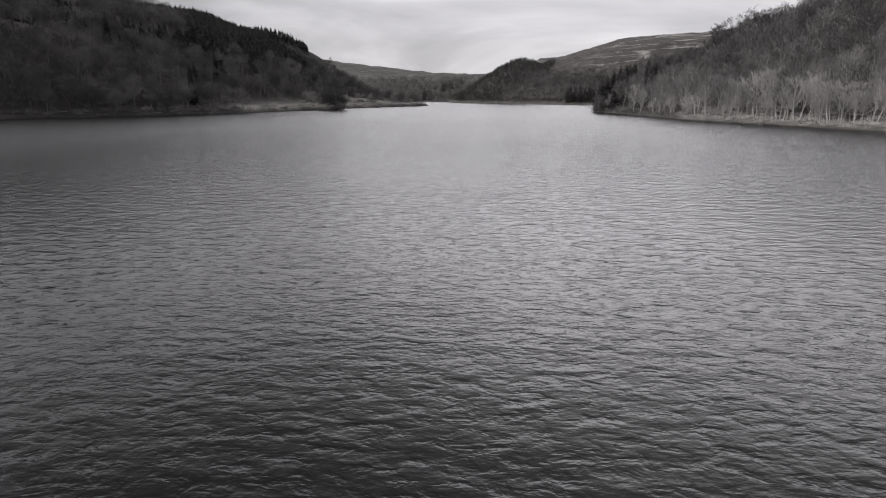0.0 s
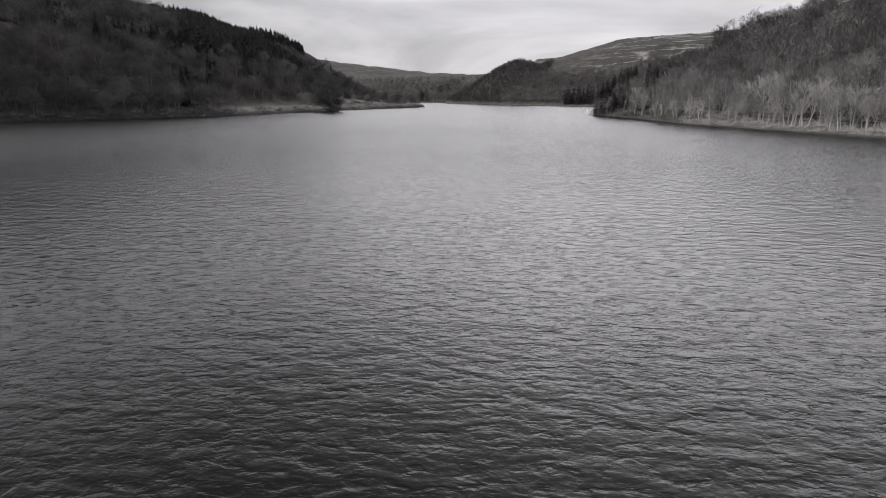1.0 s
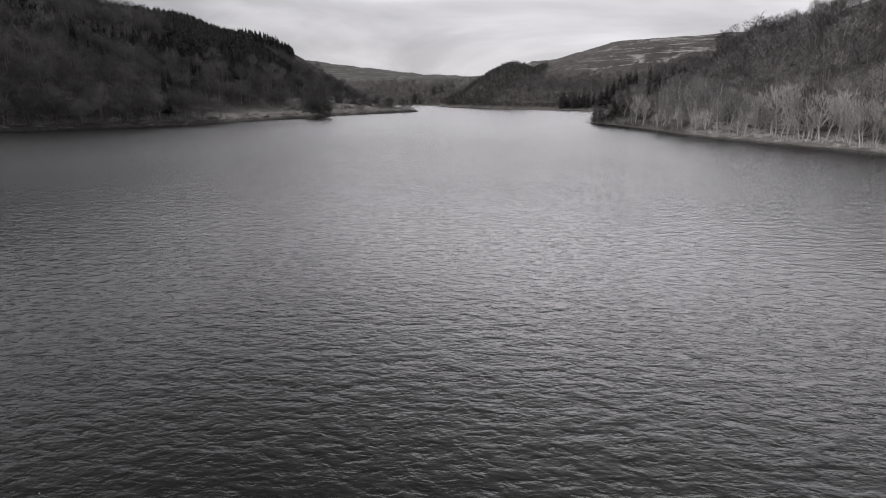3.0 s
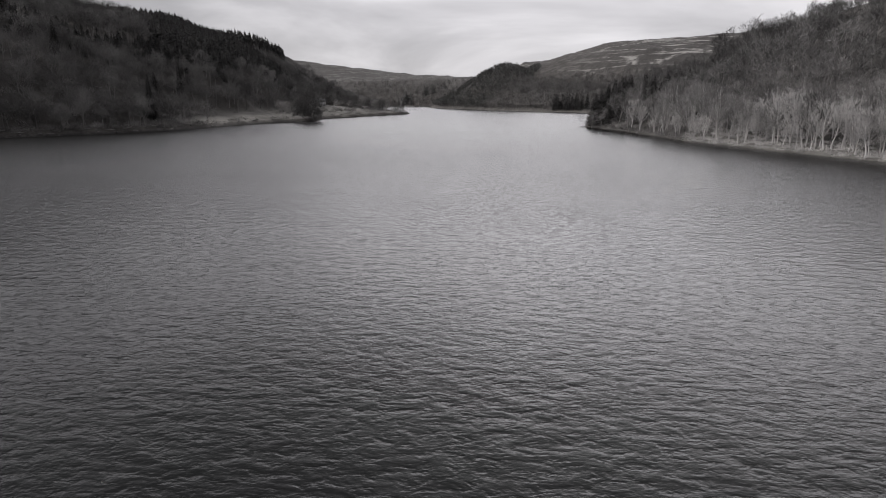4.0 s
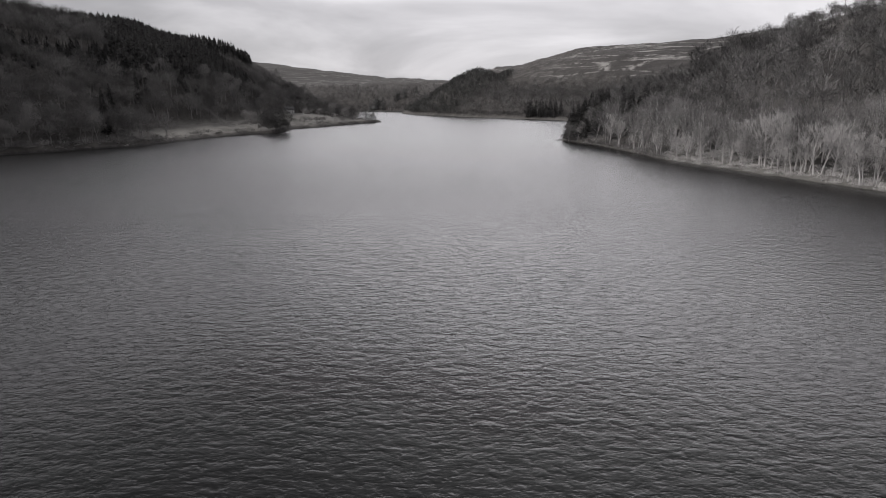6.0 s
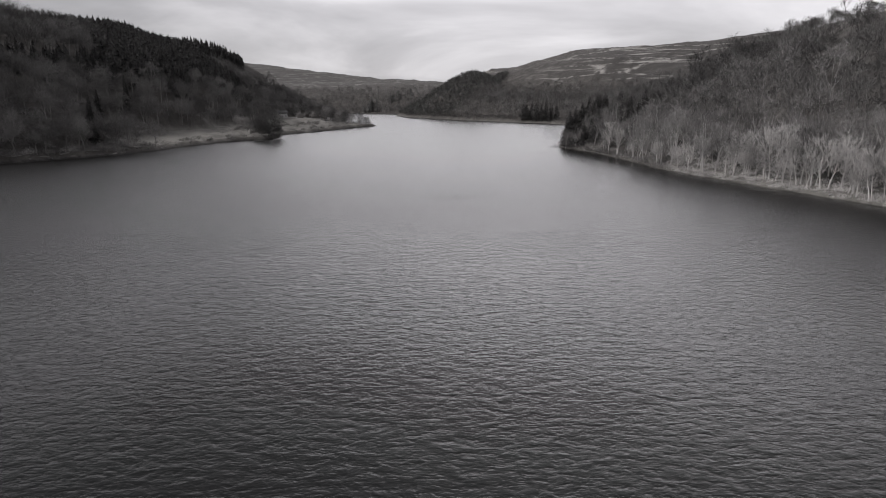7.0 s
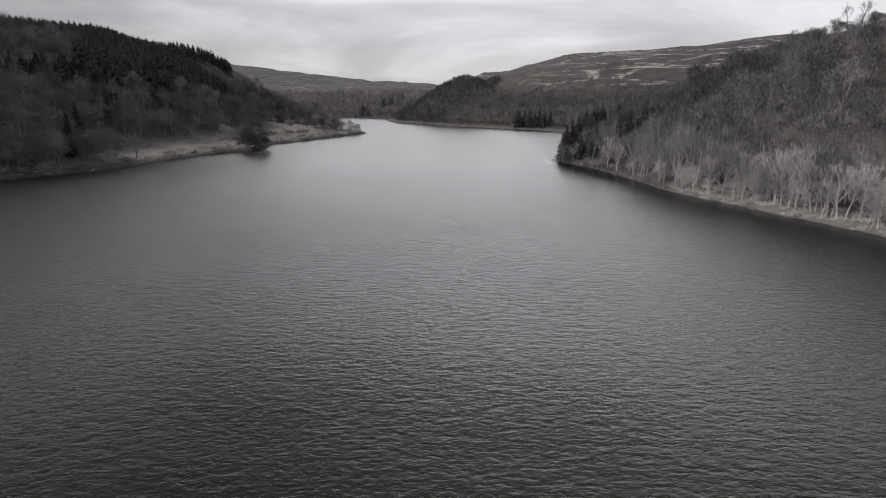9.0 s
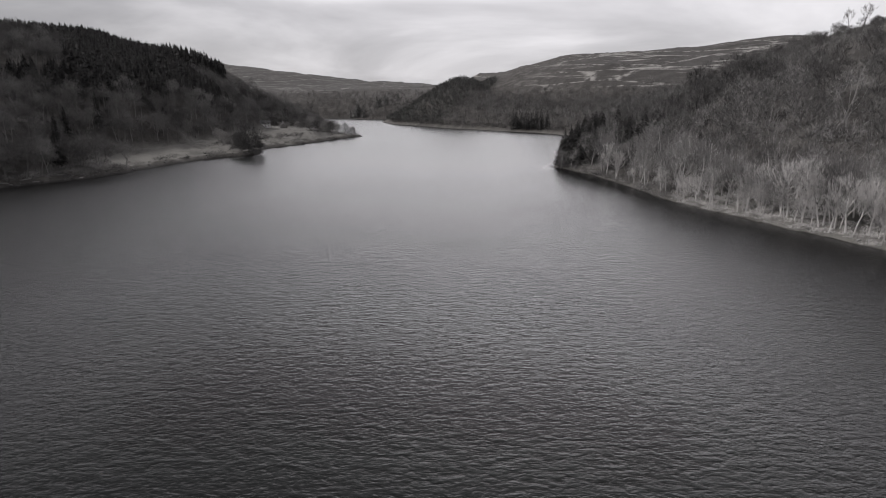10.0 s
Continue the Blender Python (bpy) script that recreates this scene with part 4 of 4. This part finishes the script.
# spreading pale trees that lean out over the stones of the eastern waterline
spread = near_thing("bare_tree", [bare_tree(500 + i, 12.5, 2, 0.42, 1, 0.24) for i in range(4)], (BARK_PALE, BARK_GREY), ("trunk", "crown"))
rnd = random.Random(501)
spots = []
for y in (102, 107, 112, 116, 120, 124, 127, 130, 134, 138, 142, 146, 150, 155, 160, 166, 174, 183):
    y += rnd.uniform(-1.5, 1.5)
    x = float(np.interp(y, [82, 102, 124, 142, 152, 165, 178, 192], [109, 105, 98, 92, 88, 84, 79, 75])) + rnd.uniform(1.2, 3.6)
    spots.append((x, y, ground_at(x, y)))
spots += [(x, y, ground_at(x, y)) for x, y in ((87, 160.5), (92.5, 150.5), (95.5, 144), (98.5, 131))]
plant_things(spread, spots, 502, 0.7, 1.3, "spreading white-limbed bare tree on the eastern waterline", "tree", "trees along the eastern shore")
dome = near_thing("bare_tree", [round_tree(510, 9.0, 8.5, 1500, 0.06, 2, 0.2)], (BARK_PALE, BARK_PALE), ("trunk", "crown"))
plant_things(dome, [(77.2, 188.5, ground_at(77.2, 188.5))], 511, 1, 1, "pale round-headed bare tree beside the water", "tree", "trees along the eastern shore")
brush = [bush(270 + i, 2.2, 4.0, 130, 0.075, 2.6) for i in range(5)]
low_growth = [bush(275 + i, 1.7, 3.8, 190, 0.06, 2.2) for i in range(5)]
spots, d = scatter(45, 130, 60, 318, 1.4, 271, lambda x, y, d, z: (east(x, y) & (d < 10)) * np.where(d < 2.5, 0.85, 0.5 - 0.15 * (fields(x, y, 2, 18, 272) < 0)), -1.0)
spots = on_sheet(spots)
spots = spots[spots[:, 2] > 0.02]
open_bank = spots[:, 1] < 190 + 8 * np.sin(spots[:, 0])
tagged(planted("bank_undergrowth", low_growth, spots[open_bank], (BARK_PALE, BARK_PALE), "pale bare undergrowth and dead grass along the eastern bank", 273, 0.35, 1.15), category="undergrowth")
tagged(planted("bank_thicket", brush, spots[~open_bank][::2], (BARK_GREY, TWIG_PALE), "tangled grey thicket under the trees behind the eastern point", 274, 0.4, 1.3), category="undergrowth")
spots, d = scatter(-80, 125, 560, 820, 3.4, 275, lambda x, y, d, z: (east(x, y) & (d > 2.5) & (d < 11)) * 0.7)
tagged(planted("inlet_thicket", brush, spots, (TWIG_DUSK, TWIG_DUSK), "bare thicket above the far shore of the inlet", 276, 0.9, 2.0), category="undergrowth")
tip = near_thing("bare_tree", [round_tree(260 + i, 9.5, 9.0, 900, 0.12, 1, 0.2) for i in range(3)], (SHRUB, TWIG_BROWN), ("trunk", "crown"))
spots = [(x, y, ground_at(x, y)) for x, y in ((-112, 592), (-118, 600), (-124, 612), (-116, 618), (-130, 628), (-122, 634), (-107, 580), (-136, 640), (-92, 530), (-97, 534), (-103, 538), (-94, 545), (-108, 548), (-86, 538), (-115, 556), (-122, 560), (-99, 552), (-128, 548), (-80, 545))]
plant_things(tip, spots, 261, 0.6, 1.25, "low dark bare tree on the grassy spit", "tree", "trees on the spit")

# trees that run up from the shore between the two fields, and before the farm
hedge = near_thing("bare_tree", [round_tree(280 + i, 10.0, 9.0, 900, 0.11, 1, 0.25) for i in range(4)], (SHRUB, SHRUB), ("trunk", "crown"))
spots = [(x, y, ground_at(x, y)) for x, y in ((-131, 372), (-136, 381), (-142, 392), (-147, 402), (-152, 409), (-150, 418), (-158, 425), (-167, 540), (-171, 546), (-158, 545), (-150, 564), (-143, 562), (-175, 552), (-136, 606), (-124, 609), (-140, 588), (-130, 580), (-118, 606))]
plant_things(hedge, spots, 281, 0.65, 1.15, "round leafless tree between the lakeside fields", "tree", "trees in the western fields")

# low round bushes on the spit's shore, and the dark group of trees behind them
low_round = near_thing("shrub", [round_tree(520 + i, 5.5, 8.0, 900, 0.10, 1, 0.12) for i in range(3)], (SHRUB, TWIG_BROWN), ("stems", "crown"))
spots = [(x, y, ground_at(x, y)) for x, y in ((-101, 486), (-98, 489), (-95, 497), (-93, 502), (-90, 508), (-86, 522), (-83, 527), (-80, 534), (-121, 452), (-128, 440), (-115, 466), (-111, 474))]
plant_things(low_round, spots, 521, 0.65, 1.2, "low round bare bush beside the water on the spit", "shrub", "bushes on the spit")
group = near_thing("bare_tree", [round_tree(530 + i, 12.5, 10.5, 1100, 0.12, 1, 0.22) for i in range(3)], (SHRUB, TWIG_BROWN), ("trunk", "crown"))
spots = [(x, y, ground_at(x, y)) for x, y in ((-133, 577), (-126, 580), (-119, 582), (-112, 586), (-107, 580), (-113, 600), (-119, 607), (-125, 616), (-131, 600), (-121, 593), (-106, 590), (-127, 628))]
plant_things(group, spots, 531, 0.75, 1.15, "dark leafless tree in the group behind the spit", "tree", "trees on the spit")

# stones along the waterline
def stone(seed):
    rnd = random.Random(seed)
    bm = bmesh.new()
    bmesh.ops.create_icosphere(bm, subdivisions=1, radius=0.5)
    for v in bm.verts:
        v.co *= rnd.uniform(0.7, 1.15)
        v.co.z *= 0.6
    v = np.array([v.co[:] for v in bm.verts], np.float32)
    f = np.array([[q.index for q in p.verts] for p in bm.faces], np.int32)
    bm.free()
    return ((v, f),)


stones = [stone(300 + i) for i in range(6)]
spots, d = scatter(45, 125, 60, 318, 1.25, 301, lambda x, y, d, z: (east(x, y) & (d < 3.0)) * 0.35)
east_stones = planted("shore_stones_east", stones, spots - [0, 0, 0.1], (ROCK,), "weathered gritstone boulders along the eastern waterline", 302, 0.25, 1.3)
tagged(east_stones, category="stones")
spots, d = scatter(-260, -60, 140, 560, 1.4, 303, lambda x, y, d, z: (west(x, y) & (d < 2.6)) * 0.4)
west_stones = planted("shore_stones_west", stones, spots - [0, 0, 0.1], (ROCK_DARK,), "weathered gritstone boulders along the western waterline", 304, 0.4, 1.8)
tagged(west_stones, category="stones")

# bleached driftwood stranded on the western shore
def driftwood(seed, long):
    rnd = random.Random(seed)
    s = Shape()
    stem = bent(rnd, Vector((-long / 2, 0, 0.18)), Vector((1, rnd.uniform(-0.2, 0.2), 0)), long, 6, 0.0, 0.09)
    s.tube(stem, [0.17 * (1.1 - 0.12 * i) for i in range(len(stem))], 6)
    for k in range(4):
        at = stem[1 + k]
        arm = bent(rnd, at, Vector((rnd.uniform(-0.4, 1), rnd.choice((-1, 1)), 0.35)), long * rnd.uniform(0.15, 0.35), 3, 0.03, 0.15)
        s.tube(arm, [0.07 * (1 - 0.25 * i) for i in range(len(arm))], 4)
    return (s.arrays(),)


logs = near_thing("driftwood", [driftwood(320 + i, 5.5 + i) for i in range(4)], (DRIFTWOOD,), ("log",))
spots = []
for i in range(16):
    y = 200 + i * 6.5 + random.Random(i).uniform(-2, 2)
    x = float(np.interp(y, [192, 210, 227, 243, 256, 276, 293, 312], [-205, -190, -176, -165, -157, -150, -148, -144])) - random.Random(i + 50).uniform(1.5, 4.0)
    spots.append((x, y, ground_at(x, y) + 0.05))
plant_things(logs, spots, 321, 0.7, 1.2, "bleached fallen branch stranded on the western shore", "driftwood", "stranded driftwood")

# farm buildings above the meadow
def farm_house(x, y, turn, long, deep, eaves, roof_h, wall_mat, label):
    root = tagged(new("farm_house"), label, "house")
    bm = bmesh.new()
    box(bm, -long / 2, long / 2, -deep / 2, deep / 2, -1.5, eaves)
    for sx in (-1, 1):
        a = [bm.verts.new((sx * (long / 2 - 0.002), yy, zz)) for yy, zz in ((-deep / 2, eaves), (deep / 2, eaves), (0, eaves + roof_h))]
        bm.faces.new(a)
    wall = part("wall", bm, wall_mat, root)
    for sy in (-1, 1):
        bm = bmesh.new()
        e = 0.35
        over = e * roof_h / (deep / 2)
        lo = [(-long / 2 - e, sy * (deep / 2 + e), eaves - over), (long / 2 + e, sy * (deep / 2 + e), eaves - over), (long / 2 + e, 0, eaves + roof_h), (-long / 2 - e, 0, eaves + roof_h)]
        vs = [bm.verts.new((p[0], p[1], p[2] + t)) for t in (0.02, 0.2) for p in lo]
        for f in ((0, 1, 2, 3), (7, 6, 5, 4), (0, 4, 5, 1), (1, 5, 6, 2), (2, 6, 7, 3), (3, 7, 4, 0)):
            bm.faces.new([vs[i] for i in f])
        part("roof", bm, SLATE, root, "grey slate roof slope")
    for cx in (-long / 2 + 0.6, long / 2 - 0.6):
        bm = bmesh.new()
        box(bm, cx - 0.45, cx + 0.45, -0.35, 0.35, eaves + roof_h - 0.6, eaves + roof_h + 1.1)
        box(bm, cx - 0.55, cx + 0.55, -0.45, 0.45, eaves + roof_h + 1.102, eaves + roof_h + 1.25)
        part("chimney", bm, WALL_STONE, root, "stone chimney stack")
    count = int(long // 2.6)
    for sy in (-1, 1):
        for level in range(2 if eaves > 4 else 1):
            for k in range(count):
                cx = -long / 2 + long * (k + 0.5) / count
                z0 = 0.9 + 2.5 * level
                bm = bmesh.new()
                y0, y1 = sorted((sy * deep / 2, sy * (deep / 2 + 0.05)))
                for x0, x1, a, b in ((-0.55, -0.43, z0, z0 + 1.3), (0.43, 0.55, z0, z0 + 1.3), (-0.43, 0.43, z0, z0 + 0.1), (-0.43, 0.43, z0 + 1.2, z0 + 1.3), (-0.03, 0.03, z0 + 0.1, z0 + 1.2)):
                    box(bm, cx + x0, cx + x1, y0, y1, a, b)
                win = part("window", bm, PAINT, root)
                bm = bmesh.new()
                box(bm, cx - 0.43, cx + 0.43, *sorted((sy * deep / 2, sy * (deep / 2 + 0.02))), z0 + 0.1, z0 + 1.2)
                part("pane", bm, GLASS_DARK, win, "dark window glass")
    root.matrix_basis = pose(x, y, ground_at(x, y) + 0.3, 0, 0, turn)
    return root


farm_house(-163, 560, 24, 8.5, 5.4, 4.2, 2.2, RENDER_WHITE, "whitewashed farmhouse with slate roof above the meadow")
farm_house(-150, 575, 110, 9, 6.0, 3.4, 2.4, WALL_STONE, "low gritstone barn beside the farmhouse")
farm_house(-131, 618, 10, 7.8, 5.0, 3.2, 2.0, RENDER_WHITE, "pale cottage half hidden by trees near the shore")
